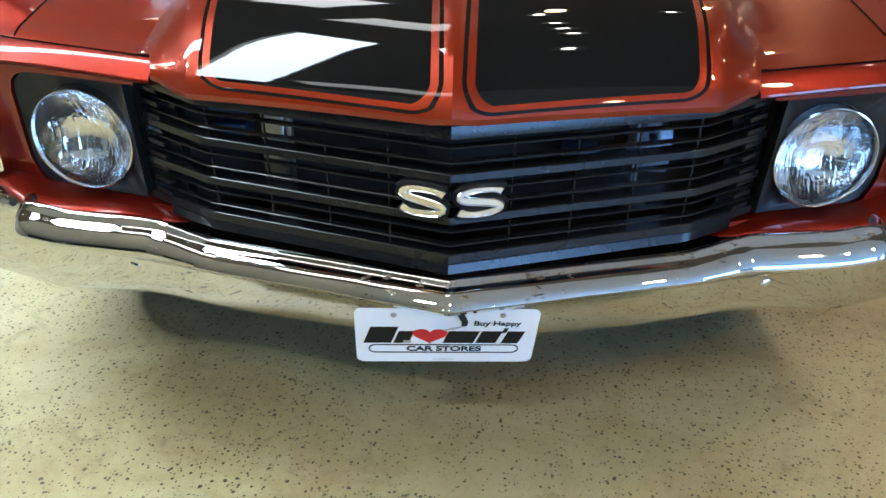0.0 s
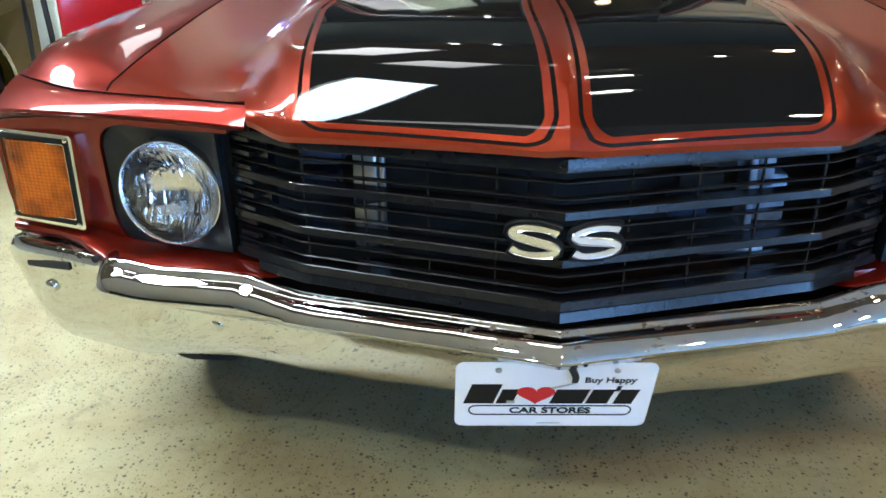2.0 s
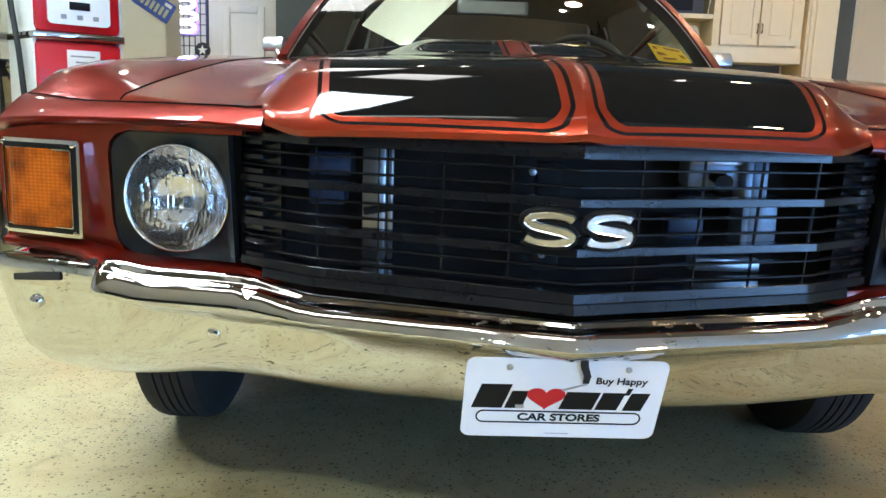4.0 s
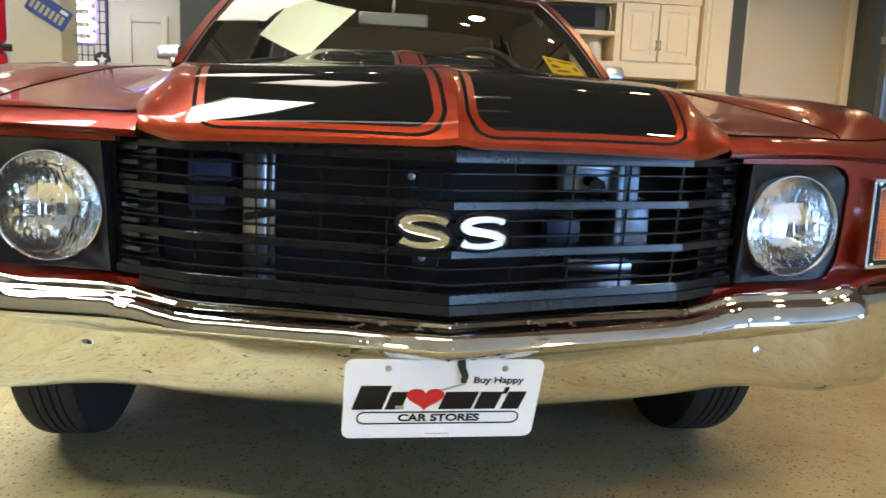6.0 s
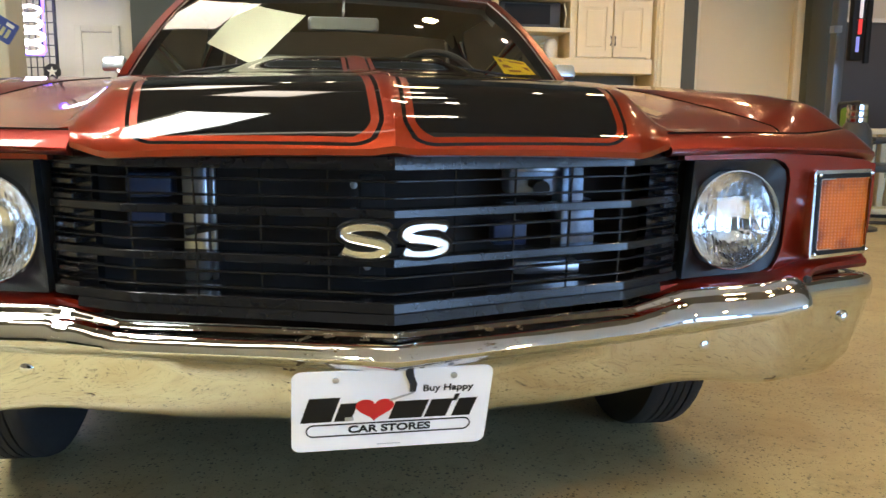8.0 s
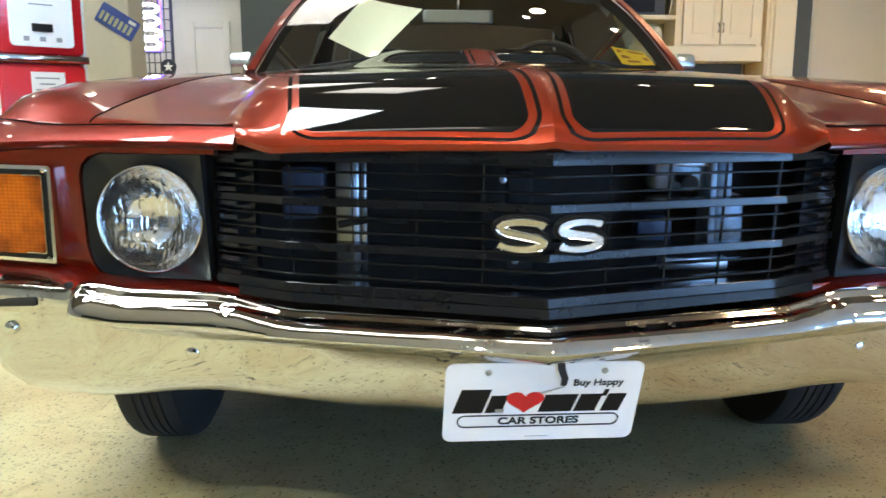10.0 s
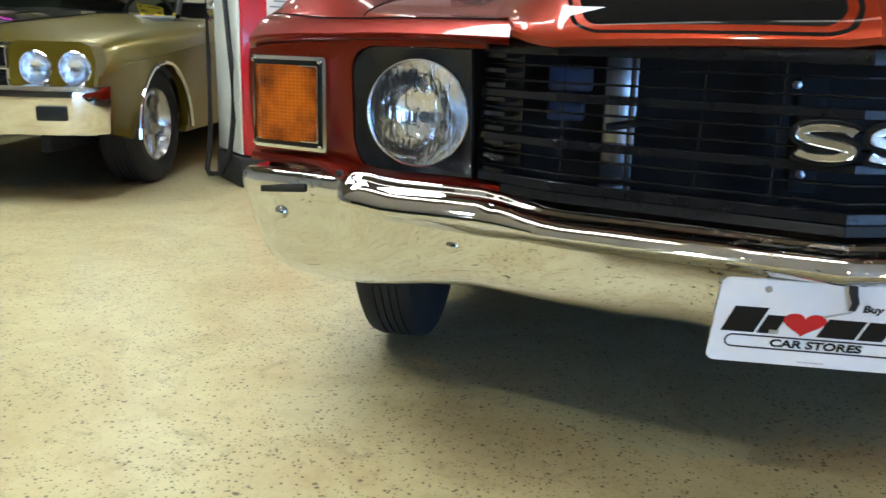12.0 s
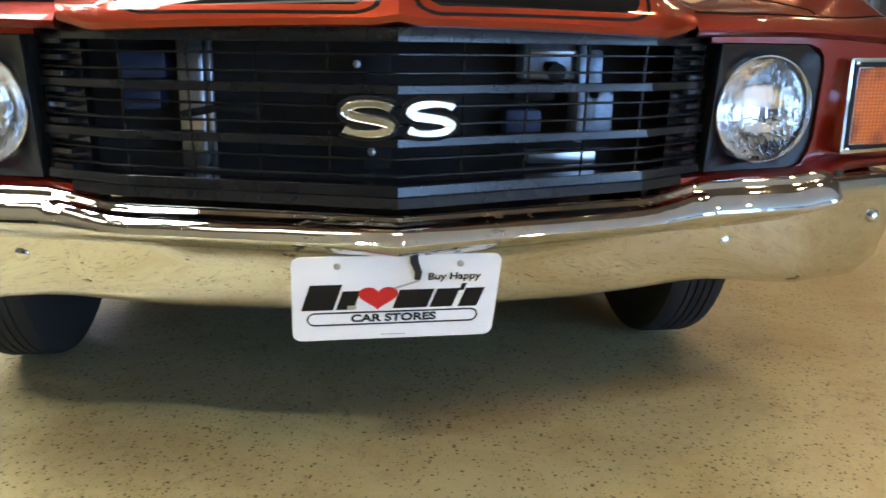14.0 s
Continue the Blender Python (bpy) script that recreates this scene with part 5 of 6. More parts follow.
for i in range(7):
    u = i / 6
    row = []
    for k in range(7):
        v = k / 6
        a = Vector((-0.49, 1.86, 1.02)).lerp(Vector((-0.33, 1.84, 0.945)), u)
        b = Vector((-0.37, 2.01, 1.18)).lerp(Vector((-0.15, 2.0, 1.14)), u)
        p = a.lerp(b, v)
        p.y += 0.02 * math.sin(math.pi * u) - 0.01 * math.sin(math.pi * v)
        row.append(p)
    rows.append(row)
part("sheet", loft(rows), PAPER, card, "cream paper sheet")
tag = thing("yellow_sticker", "yellow printed sticker card behind the windshield", "sticker")
A, B, C, D = Vector((0.506, 1.76, 0.988)), Vector((0.626, 1.78, 0.97)), Vector((0.655, 1.72, 0.922)), Vector((0.543, 1.72, 0.922))
part("card", loft([[A, B], [D, C]]), YELLOW, tag, "yellow card")
for u0, u1, v0, v1 in ((0.08, 0.35, 0.15, 0.3), (0.4, 0.9, 0.14, 0.26), (0.1, 0.5, 0.45, 0.62), (0.55, 0.9, 0.5, 0.75), (0.2, 0.6, 0.74, 0.86)):
    q = lambda u, v: A.lerp(B, u).lerp(D.lerp(C, u), v) + Vector((0, -0.004, 0.001))
    part("print_bar", loft([[q(u0, v0), q(u1, v0)], [q(u0, v1), q(u1, v1)]]), material("print_brown", (0.3, 0.12, 0.03), 0.6, vary=0.1), tag)
for s in (-1, 1):
    m = part("door_mirror", tube([(s * 0.77, 1.84, 0.875), (s * 0.78, 1.85, 0.9), (s * 0.79, 1.86, 0.925)], [0.022, 0.011, 0.01], 12), BRIGHT, coupe, "chrome door mirror")
    part("mirror_shell", box((s * 0.805 - 0.042, 1.855, 0.918), (s * 0.805 + 0.042, 1.885, 0.972), 0.014, turn=pose(0, 0, 0, -22, 0, s * 14)), SATIN, m)


# ---- gas pump ----
PUMP_RED = material("pump_red", (0.5, 0.012, 0.018), 0.25, 0, 0.6, 0.08, 4)
PUMP_WHITE = material("pump_white", (0.72, 0.74, 0.7), 0.35, vary=0.05, scale=5)
DIAL = material("dial_white", (0.82, 0.82, 0.8), 0.3, vary=0.04)
GREY_PRINT = material("grey_print", (0.3, 0.3, 0.32), 0.6, vary=0.1)
pump = thing("gas_pump", "red and white vintage gas pump with a black hose", "pump", at=(-1.962, 2.78, 0.025))
pump.rotation_euler = (0, 0, radians(43))
part("pump_base", box((-0.22, -0.2, -0.025), (0.28, 0.2, 0.12), 0.015), RUBBER, pump, "black base")
part("pump_body", box((-0.19, -0.165, 0.12), (0.19, 0.22, 0.95), 0.025), PUMP_RED, pump, "glossy red cabinet")
part("pump_head", box((-0.19, -0.165, 0.985), (0.19, 0.22, 1.75), 0.025), PUMP_RED, pump, "glossy red upper cabinet")
for s in (-1, 1):
    part("side_panel", box((s * 0.19 - 0.008, -0.145, 0.13), (s * 0.19 + 0.012, 0.215, 1.72), 0.006), PUMP_WHITE, pump, "white enamel side panel")
part("chrome_band", box((-0.2, -0.177, 0.95), (0.2, 0.225, 0.985), 0.006), BRIGHT, pump, "chrome band")
dial = part("dial_face", slab(rounded(-0.135, 1.02, 0.135, 1.55, 0.02, 4), 1, warp=lambda u, v, w: (u, -0.177 + 0.02 * w, v)), DIAL, pump, "white dial panel")
part("dial_window", box((-0.045, -0.185, 1.085), (0.045, -0.176, 1.12), 0.004), INK, dial)
for x in (-0.07, 0.0, 0.07):
    part("dial_mark", box((x - 0.012, -0.1795, 1.043), (x + 0.012, -0.1765, 1.063)), GREY_PRINT, dial)
part("dial_line", box((-0.05, -0.1795, 1.2), (0.05, -0.1765, 1.206)), GREY_PRINT, dial)
part("dial_window", box((-0.11, -0.185, 1.34), (0.11, -0.176, 1.42), 0.004), INK, dial)
sheet = part("notice", box((-0.06, -0.17, 0.76), (0.085, -0.1655, 0.91)), DIAL, pump, "white printed notice")
for k in range(5):
    part("print_line", box((-0.045 + 0.02 * (k % 2), -0.172, 0.775 + 0.026 * k), (0.04 + 0.02 * (k % 3), -0.1702, 0.782 + 0.026 * k)), GREY_PRINT, sheet)
part("hose", tube([(-0.2, 0.12, 1.52), (-0.25, 0.16, 1.42), (-0.255, 0.165, 1.1), (-0.25, 0.16, 0.6), (-0.255, 0.16, 0.25), (-0.27, 0.155, 0.1), (-0.29, 0.13, 0.03), (-0.3, 0.05, 0.016), (-0.27, -0.04, 0.03), (-0.24, -0.09, 0.12), (-0.225, -0.12, 0.3), (-0.225, -0.12, 0.55), (-0.23, -0.06, 0.9), (-0.235, 0.06, 1.25), (-0.22, 0.11, 1.5)], 0.013, 10), RUBBER, pump, "black rubber hose")
part("hose_hook", box((-0.26, 0.07, 1.46), (-0.19, 0.16, 1.56), 0.01), STEEL, pump)

# ---- gold coupe ----
gold = thing("gold_coupe", "gold two-door coupe with twin headlamps and chrome bumper", "car", at=(-3.24, 1.77, 0))
gold.rotation_euler = (0, 0, radians(8))
rows = []
for y, zt, w in ((0.05, 0.655, 0.9), (0.12, 0.68, 0.92), (0.3, 0.705, 0.94), (0.6, 0.735, 0.95), (0.95, 0.765, 0.95), (1.35, 0.8, 0.95), (1.6, 0.815, 0.95)):
    rows.append([(s * u * w, y, zt + h) for s, u, h in ((-1, 1.0, -0.13), (-1, 0.98, -0.07), (-1, 0.93, -0.03), (-1, 0.84, -0.012), (-1, 0.6, -0.02), (-1, 0.42, 0.015), (-1, 0.2, 0.02), (1, 0.0, 0.024), (1, 0.2, 0.02), (1, 0.42, 0.015), (1, 0.6, -0.02), (1, 0.84, -0.012), (1, 0.93, -0.03), (1, 0.98, -0.07), (1, 1.0, -0.13))])
part("hood", loft(rows), GOLD, gold, "gold hood and fender tops")
for s in (-1, 1):
    bm = loft([[(s * 0.27, y, z + 0.003) for y, z in ((0.08, 0.685), (0.3, 0.725), (0.6, 0.755), (0.95, 0.785), (1.35, 0.82), (1.6, 0.835))], [(s * 0.05, y, z + 0.007) for y, z in ((0.08, 0.685), (0.3, 0.725), (0.6, 0.755), (0.95, 0.785), (1.35, 0.82), (1.6, 0.835))]])
    part("hood_stripe", bm, BLACK_PAINT, gold, "black hood stripe")
ARCH = [(0.65 + 0.33 * math.cos(math.pi * k / 14), 0.25 + 0.335 * math.sin(math.pi * k / 14)) for k in range(15)]


def gold_side(s):
    """Body side with a round arch over the front wheel."""
    top = [(0.05, 0.535), (0.3, 0.59), (0.6, 0.62), (0.95, 0.65), (1.35, 0.685), (1.6, 0.7), (2.4, 0.74), (3.2, 0.78), (4.2, 0.76), (4.8, 0.72)]
    outline = [(0.05, 0.4)] + top + [(4.85, 0.3), (3.95, 0.25), (3.9, 0.5), (3.7, 0.6), (3.45, 0.58), (3.2, 0.45), (3.15, 0.22), (0.95, 0.22)] + ARCH + [(0.1, 0.3)]
    bm = slab(outline, 1, warp=lambda u, v, w: (s * (0.905 + 0.045 * smooth_step(0.0, 0.4, u) - 0.03 * smooth_step(0.45, 0.2, v) - 0.05 * w), u, v))
    side = part("body_side", bm, GOLD, gold, "gold fender and door side", angle=25)
    trim = tube([(s * 0.948, y, z) for y, z in ARCH], 0.011, 8)
    part("arch_trim", trim, BRIGHT, side, "bright wheel arch trim")
    part("side_badge", box((s * 0.955 - 0.002, 1.5, 0.5), (s * 0.955 + 0.004, 1.57, 0.54)), BRIGHT, side)
    part("inner_arch", box((s * 0.6 - 0.02, 0.15, 0.2), (s * 0.6 + 0.02, 1.1, 0.62)), DARK, gold)
    wheel_parts(gold, s * 0.8, 0.665, s, 0.285, 0.2, ALLOY)
    wheel_parts(gold, s * 0.8, 3.5, s, 0.285, 0.2, ALLOY)
    # headlamp pod with two round lamps
    pod = [(0.555, 0.5), (0.9, 0.5), (0.915, 0.6), (0.9, 0.655), (0.86, 0.672), (0.6, 0.672), (0.565, 0.655)]
    holes = [[(cx + 0.066 * math.cos(k * math.pi / 12), 0.566 + 0.066 * math.sin(k * math.pi / 12)) for k in range(24)] for cx in (0.668, 0.832)]
    part("lamp_pod", slab(pod, 1, holes, warp=lambda u, v, w: (s * u, 0.0 + 0.1 * max(0, u - 0.8) + 0.1 * w, v)), GOLD, gold, "gold lamp surround")
    for cx in (0.668, 0.832):
        m = pose(s * cx, 0.012, 0.566, 90) @ Matrix.Scale(0.92, 4)
        ring = part("headlamp", lathe([(0.076, 0.0), (0.076, 0.016), (0.072, 0.02), (0.0675, 0.014), (0.0665, -0.01)], m, 28), BRIGHT, gold, "round headlamp in a chrome ring")
        part("reflector", lathe([(0.0675, 0.004), (0.05, -0.012), (0.02, -0.02), (0.0005, -0.022)], m, 24), REFLECTOR, ring)
        part("lens", lathe([(0.068, 0.006), (0.045, 0.014), (0.0005, 0.02)], m, 24), LENS, ring)


for s in (-1, 1):
    gold_side(s)
rows = []
for x, y in ((-0.945, 0.06), (-0.94, 0.025), (-0.91, -0.02), (-0.8, -0.07), (-0.4, -0.1), (0, -0.11), (0.4, -0.1), (0.8, -0.07), (0.91, -0.02), (0.94, 0.025), (0.945, 0.06)):
    rows.append([(x * 0.96, y + 0.08, 0.5), (x * 0.985, y + 0.03, 0.503), (x, y + 0.006, 0.496), (x, y - 0.004, 0.475), (x, y, 0.44), (x * 0.995, y + 0.004, 0.34), (x * 0.985, y + 0.02, 0.3), (x * 0.96, y + 0.08, 0.29)])
gb = part("front_bumper", loft(rows), BRIGHT, gold, "heavy chrome front bumper", angle=45)
for s in (-1, 1):
    part("fog_lamp", box((s * 0.76 - 0.06, -0.088, 0.36), (s * 0.76 + 0.06, -0.05, 0.42), 0.008, turn=pose(0, 0, 0, 0, 0, s * 6)), BEZEL, gb, "dark parking lamp")
gg = part("grille", box((-0.555, 0.03, 0.46), (0.555, 0.06, 0.665)), DARK, gold, "black grille with bright bars")
for z in (0.475, 0.562, 0.65):
    part("bright_bar", box((-0.56, 0.0, z - 0.008), (0.56, 0.03, z + 0.008), 0.004), BRIGHT, gg)
for s in (-1, 1):
    part("bright_bar", box((s * 0.55 - 0.008, 0.0, 0.475), (s * 0.55 + 0.008, 0.03, 0.65), 0.004), BRIGHT, gg)
for k in range(4):
    part("grille_bar", box((-0.54, 0.016, 0.49 + 0.016 * k), (0.54, 0.03, 0.493 + 0.016 * k)), INK, gg)
    part("grille_bar", box((-0.54, 0.016, 0.578 + 0.016 * k), (0.54, 0.03, 0.581 + 0.016 * k)), INK, gg)
part("underside", box((-0.6, 0.4, 0.24), (0.6, 4.6, 0.42), 0.03), DARK, gold)
# cabin
rows = [[(-0.7, 1.46, 0.825), (0, 1.34, 0.85), (0.7, 1.46, 0.825)], [(-0.53, 2.05, 1.085), (0, 2.0, 1.105), (0.53, 2.05, 1.085)]]
g = part("windshield", loft(rows), DARK_SCREEN, gold, "dark tinted windshield glass")
g.visible_shadow = False
rows = [[(-0.58, y, z - 0.05), (-0.52, y, z), (0, y, z + 0.02), (0.52, y, z), (0.58, y, z - 0.05)] for y, z in ((2.02, 1.09), (2.25, 1.11), (3.0, 1.12), (3.5, 1.09))]
part("roof", loft(rows), BLACK_PAINT, gold, "dark roof")
for s in (-1, 1):
    part("pillar", tube([(s * 0.715, 1.47, 0.82), (s * 0.56, 2.06, 1.08)], 0.013, 8), INK, gold)
    part("rear_pillar", loft([[(s * 0.57, 3.2, 1.09), (s * 0.55, 3.5, 1.08)], [(s * 0.78, 3.3, 0.8), (s * 0.74, 4.0, 0.8)]]), BLACK_PAINT, gold)
    mm = part("door_mirror", tube([(s * 0.83, 1.68, 0.8), (s * 0.84, 1.69, 0.86)], 0.012, 8), BRIGHT, gold, "chrome door mirror")
    part("mirror_shell", lathe([(0.0005, -0.05), (0.035, -0.04), (0.05, 0.0), (0.045, 0.004)], pose(s * 0.85, 1.71, 0.875, -90), 20), BRIGHT, mm)
    part("seat", box((s * 0.35 - 0.24, 2.6, 0.4), (s * 0.35 + 0.24, 2.75, 0.95), 0.05), SEAT, gold)
    part("shoulder", loft([[(s * 0.7, 1.55, 0.815), (s * 0.95, 1.55, 0.685)], [(s * 0.73, 3.3, 0.85), (s * 0.95, 3.3, 0.78)], [(s * 0.74, 4.8, 0.8), (s * 0.92, 4.8, 0.72)]]), GOLD, gold)
part("screen_trim", tube([(-0.7, 1.455, 0.83), (-0.53, 2.045, 1.09), (0, 1.995, 1.11), (0.53, 2.045, 1.09), (0.7, 1.455, 0.83)], 0.011, 6), BRIGHT, gold)
part("dashboard", box((-0.68, 1.52, 0.6), (0.68, 1.85, 0.825), 0.04), SEAT, gold)
part("rear_panel", loft([[(-0.74, 3.9, 0.82), (0.74, 3.9, 0.82)], [(-0.74, 4.85, 0.75), (0.74, 4.85, 0.75)], [(-0.9, 4.87, 0.3), (0.9, 4.87, 0.3)]]), GOLD, gold)
ring = [(0.35 + 0.17 * math.cos(a * math.pi / 10), 1.95, 0.8 + 0.16 * math.sin(a * math.pi / 10)) for a in range(20)]
part("steering_wheel", tube(ring, 0.012, 6, closed=True), SEAT, gold)
tag2 = copy_thing(tag, Matrix.Translation((-2.62, 3.32, 0.835)) @ pose(0, 0, 0, -10, 0, 9) @ pose(0, 0, 0))
middle = Vector((0.5825, 1.745, 0.95))
tag2.matrix_basis = Matrix.Translation((-3.45, 1.93, -0.09)) @ pose(0, 0, 0, 0, 0, 9) @ Matrix.Translation(middle) @ Matrix.Scale(1.35, 4) @ Matrix.Translation(-middle)

# ---- black sedan, half hidden behind the gold coupe ----
sedan = thing("black_sedan", "black sedan with a red tail lamp behind the gold coupe", "car", at=(-4.8, 4.55, 0))
sedan.rotation_euler = (0, 0, radians(90))
rows = []
for y, z, w in ((-0.1, 0.7, 0.78), (0.0, 0.86, 0.84), (0.5, 0.92, 0.88), (1.2, 0.94, 0.9), (3.6, 0.9, 0.9), (4.4, 0.72, 0.84)):
    rows.append([(-w, y, 0.3), (-w - 0.02, y, 0.55), (-w, y, z - 0.1), (-w * 0.85, y, z), (0, y, z + 0.03), (w * 0.85, y, z), (w, y, z - 0.1), (w + 0.02, y, 0.55), (w, y, 0.3)])
part("body", loft(rows, caps=True), BLACK_PAINT, sedan, "glossy black body")
rows = [[(-w, y, z - 0.3), (-w * 0.86, y, z), (0, y, z + 0.03), (w * 0.86, y, z), (w, y, z - 0.3)] for y, z, w in ((0.6, 0.95, 0.7), (1.1, 1.26, 0.72), (1.9, 1.3, 0.72), (2.5, 1.24, 0.7), (3.2, 0.95, 0.7))]
part("roof", loft(rows, caps=True), BLACK_PAINT, sedan, "black roof and dark windows")
part("rear_bumper", box((-0.86, -0.2, 0.36), (0.86, 0.0, 0.52), 0.05), BRIGHT, sedan)
for s in (-1, 1):
    part("tail_lamp", box((s * 0.62 - 0.16, -0.125, 0.66), (s * 0.62 + 0.16, -0.03, 0.8), 0.03), glow("tail_red", (1.0, 0.02, 0.03), 1.2), sedan, "lit red tail lamp")
    wheel_parts(sedan, s * 0.78, 0.9, s, 0.31, 0.2)
    wheel_parts(sedan, s * 0.78, 3.5, s, 0.31, 0.2)

# ---- left background ----
column = solid("column", box((-2.64, 5.05, 0), (-2.27, 5.4, H), 0.01), CREAM, "square cream painted column", "column", "structure", smooth=False)
BAR_PALE = material("pale_yellow_bar", (0.55, 0.5, 0.25), 0.5, vary=0.1)
PLATE_BLUE = material("plate_blue", (0.06, 0.09, 0.28), 0.35, vary=0.1)
sign = thing("blue_wall_plate", "tilted blue plate with pale bars hung on the column", "plate", at=(-2.348, 5.035, 1.407))
sign.rotation_euler = (0, radians(32), 0)
part("plate_sheet", slab(rounded(-0.152, -0.076, 0.152, 0.076, 0.014, 4), 0.006), PLATE_BLUE, sign, smooth=False)
for k in range(7):
    part("plate_bar", box((-0.13 + 0.038 * k, -0.004, -0.045), (-0.108 + 0.038 * k, -0.0005, 0.02)), BAR_PALE, sign, smooth=False)
part("plate_bar", box((0.07, -0.004, 0.035), (0.125, -0.0005, 0.06)), PAPER, sign, smooth=False)

IRON = material("black_iron", (0.02, 0.018, 0.017), 0.5, vary=0.2)
lattice = thing("lattice_panel", "black iron wire lattice against the wall", "panel")
for k in range(9):
    part("wire", tube([(-2.6 + 0.048 * k, 5.9, 0.5), (-2.6 + 0.048 * k, 5.9, 2.1)], 0.005, 5), IRON, lattice)
for k in range(18):
    part("wire", tube([(-2.61, 5.905, 0.55 + 0.088 * k), (-2.205, 5.905, 0.55 + 0.088 * k)], 0.0045, 5), IRON, lattice)
for x in (-2.61, -2.205):
    part("post", tube([(x, 5.9, 0), (x, 5.9, 2.1)], 0.012, 8), IRON, lattice)
star = thing("round_star_sign", "small round black sign with a pale star", "sign", at=(-2.235, 5.86, 1.13))
part("disc", lathe([(0.065, 0), (0.065, 0.01), (0.055, 0.012), (0.0005, 0.012)], pose(0, 0, 0, 90), 28), IRON, star)
pts = []
for k in range(10):
    r = 0.042 if k % 2 == 0 else 0.018
    pts.append((r * math.sin(k * math.pi / 5), r * math.cos(k * math.pi / 5)))
part("star", slab(pts, 1, warp=lambda u, v, w: (u, -0.016 + 0.005 * w, v)), PAPER, star, smooth=False)

NEON_WHITE = glow("neon_white", (0.85, 0.85, 1.0), 14.0)
NEON_BLUE = glow("neon_blue", (0.12, 0.05, 1.0), 9.0)
NEON_PINK = glow("neon_pink", (1.0, 0.08, 0.75), 7.0)
neon = thing("neon_sign", "lit white and blue neon sign on the lattice", "sign")
part("sign_back", box((-2.53, 5.84, 1.24), (-2.49, 5.87, 1.75), 0.006), IRON, neon)
part("blue_tube", tube([(-2.505, 5.82, 1.26), (-2.505, 5.82, 1.74)], 0.018, 8), NEON_BLUE, neon, "glowing blue tube")
for z in (1.31, 1.4, 1.5, 1.6):
    part("white_tube", tube([(-2.4 + 0.08 * math.cos(a * math.pi / 8) * (1.0 if z != 1.4 else 1.2) + 0.03, 5.83, z + 0.035 * math.sin(a * math.pi / 8)) for a in range(16)], 0.013, 6, closed=True), NEON_WHITE, neon, "glowing white tube")
part("violet_tube", tube([(-2.5, 5.845, 1.265), (-2.29, 5.845, 1.265), (-2.275, 5.845, 1.3), (-2.275, 5.845, 1.7), (-2.29, 5.845, 1.735), (-2.5, 5.845, 1.735)], 0.011, 6, closed=True), NEON_BLUE, neon, "glowing violet outline tube")
part("sign_frame", tube([(-2.53, 5.86, 1.24), (-2.3, 5.86, 1.24), (-2.3, 5.86, 1.75), (-2.53, 5.86, 1.75)], 0.008, 6, closed=True), IRON, neon)
far = thing("neon_strip", "lit pink and violet neon strips high on the wall", "sign")
part("pink_tube", tube([(-6.62, 6.4, 1.52), (-6.3, 6.4, 1.6)], 0.02, 8), NEON_PINK, far)
part("violet_tube", tube([(-6.47, 6.38, 1.3), (-6.47, 6.38, 1.49)], 0.025, 8), NEON_BLUE, far)
part("strip_mount", box((-6.66, 6.42, 1.25), (-6.26, 6.48, 1.66)), IRON, far)
beam = thing("stair_stringer", "sloping tan wooden stair stringer", "stairs")
part("stringer", loft([[(-6.9, 5.6, 0.5), (-6.9, 5.6, 0.66), (-6.9, 5.7, 0.66), (-6.9, 5.7, 0.5)], [(-4.2, 5.6, 1.92), (-4.2, 5.6, 2.08), (-4.2, 5.7, 2.08), (-4.2, 5.7, 1.92)]], close_v=True, caps=True), DOOR_TAN, beam, smooth=False)
part("stair_side", loft([[(-6.9, 5.72, 0), (-6.9, 5.72, 0.5)], [(-5.0, 5.72, 0), (-5.0, 5.72, 1.5)]]), DARK_WALL, beam, smooth=False)
for k in range(8):
    part("tread", box((-6.8 + 0.31 * k, 5.72, 0.57 + 0.163 * k), (-6.49 + 0.31 * k, 6.38, 0.61 + 0.163 * k), 0.004), DOOR_TAN, beam, smooth=False)
pic = thing("framed_picture", "dark framed wide picture on the pale wall", "picture")
part("picture_frame", box((-4.65, 6.44, 1.37), (-4.27, 6.49, 1.56), 0.006), IRON, pic)
part("picture", box((-4.62, 6.43, 1.4), (-4.3, 6.445, 1.53)), CHARCOAL, pic)

# ---- cabinets on the back wall ----
CAB = material("cabinet_cream", (0.76, 0.64, 0.38), 0.42, vary=0.04, scale=4, bump=0.04)
HANDLE = material("dark_handle", (0.12, 0.09, 0.06), 0.35, 0.8, vary=0.2)
cab = thing("wall_cabinet", "cream wall cabinet with two panelled doors and open shelf", "cabinet")
cab.location.x = 0.04
part("cabinet_back", box((1.4, 6.55, 0.95), (2.9, 6.6, 2.2)), CAB, cab, smooth=False)
for x in (1.4, 2.12, 2.86):
    part("cabinet_side", box((x, 6.2, 1.25), (x + 0.05, 6.56, 2.1), 0.003), CAB, cab, smooth=False)
for z in (1.3, 1.6, 1.88):
    part("shelf", box((1.45, 6.21, z - 0.02), (2.12, 6.55, z + 0.02), 0.003), CAB, cab, smooth=False)
part("cabinet_box", box((2.17, 6.22, 1.33), (2.86, 6.55, 1.93)), CAB, cab, smooth=False)
part("bottom_rail", box((1.4, 6.19, 1.215), (2.92, 6.56, 1.35), 0.005), CAB, cab, smooth=False)
part("top_rail", box((1.4, 6.19, 1.88), (2.92, 6.56, 2.02), 0.005), CAB, cab, smooth=False)
part("cornice", box((1.36, 6.12, 2.0), (2.96, 6.58, 2.1), 0.02), CAB, cab, smooth=False)
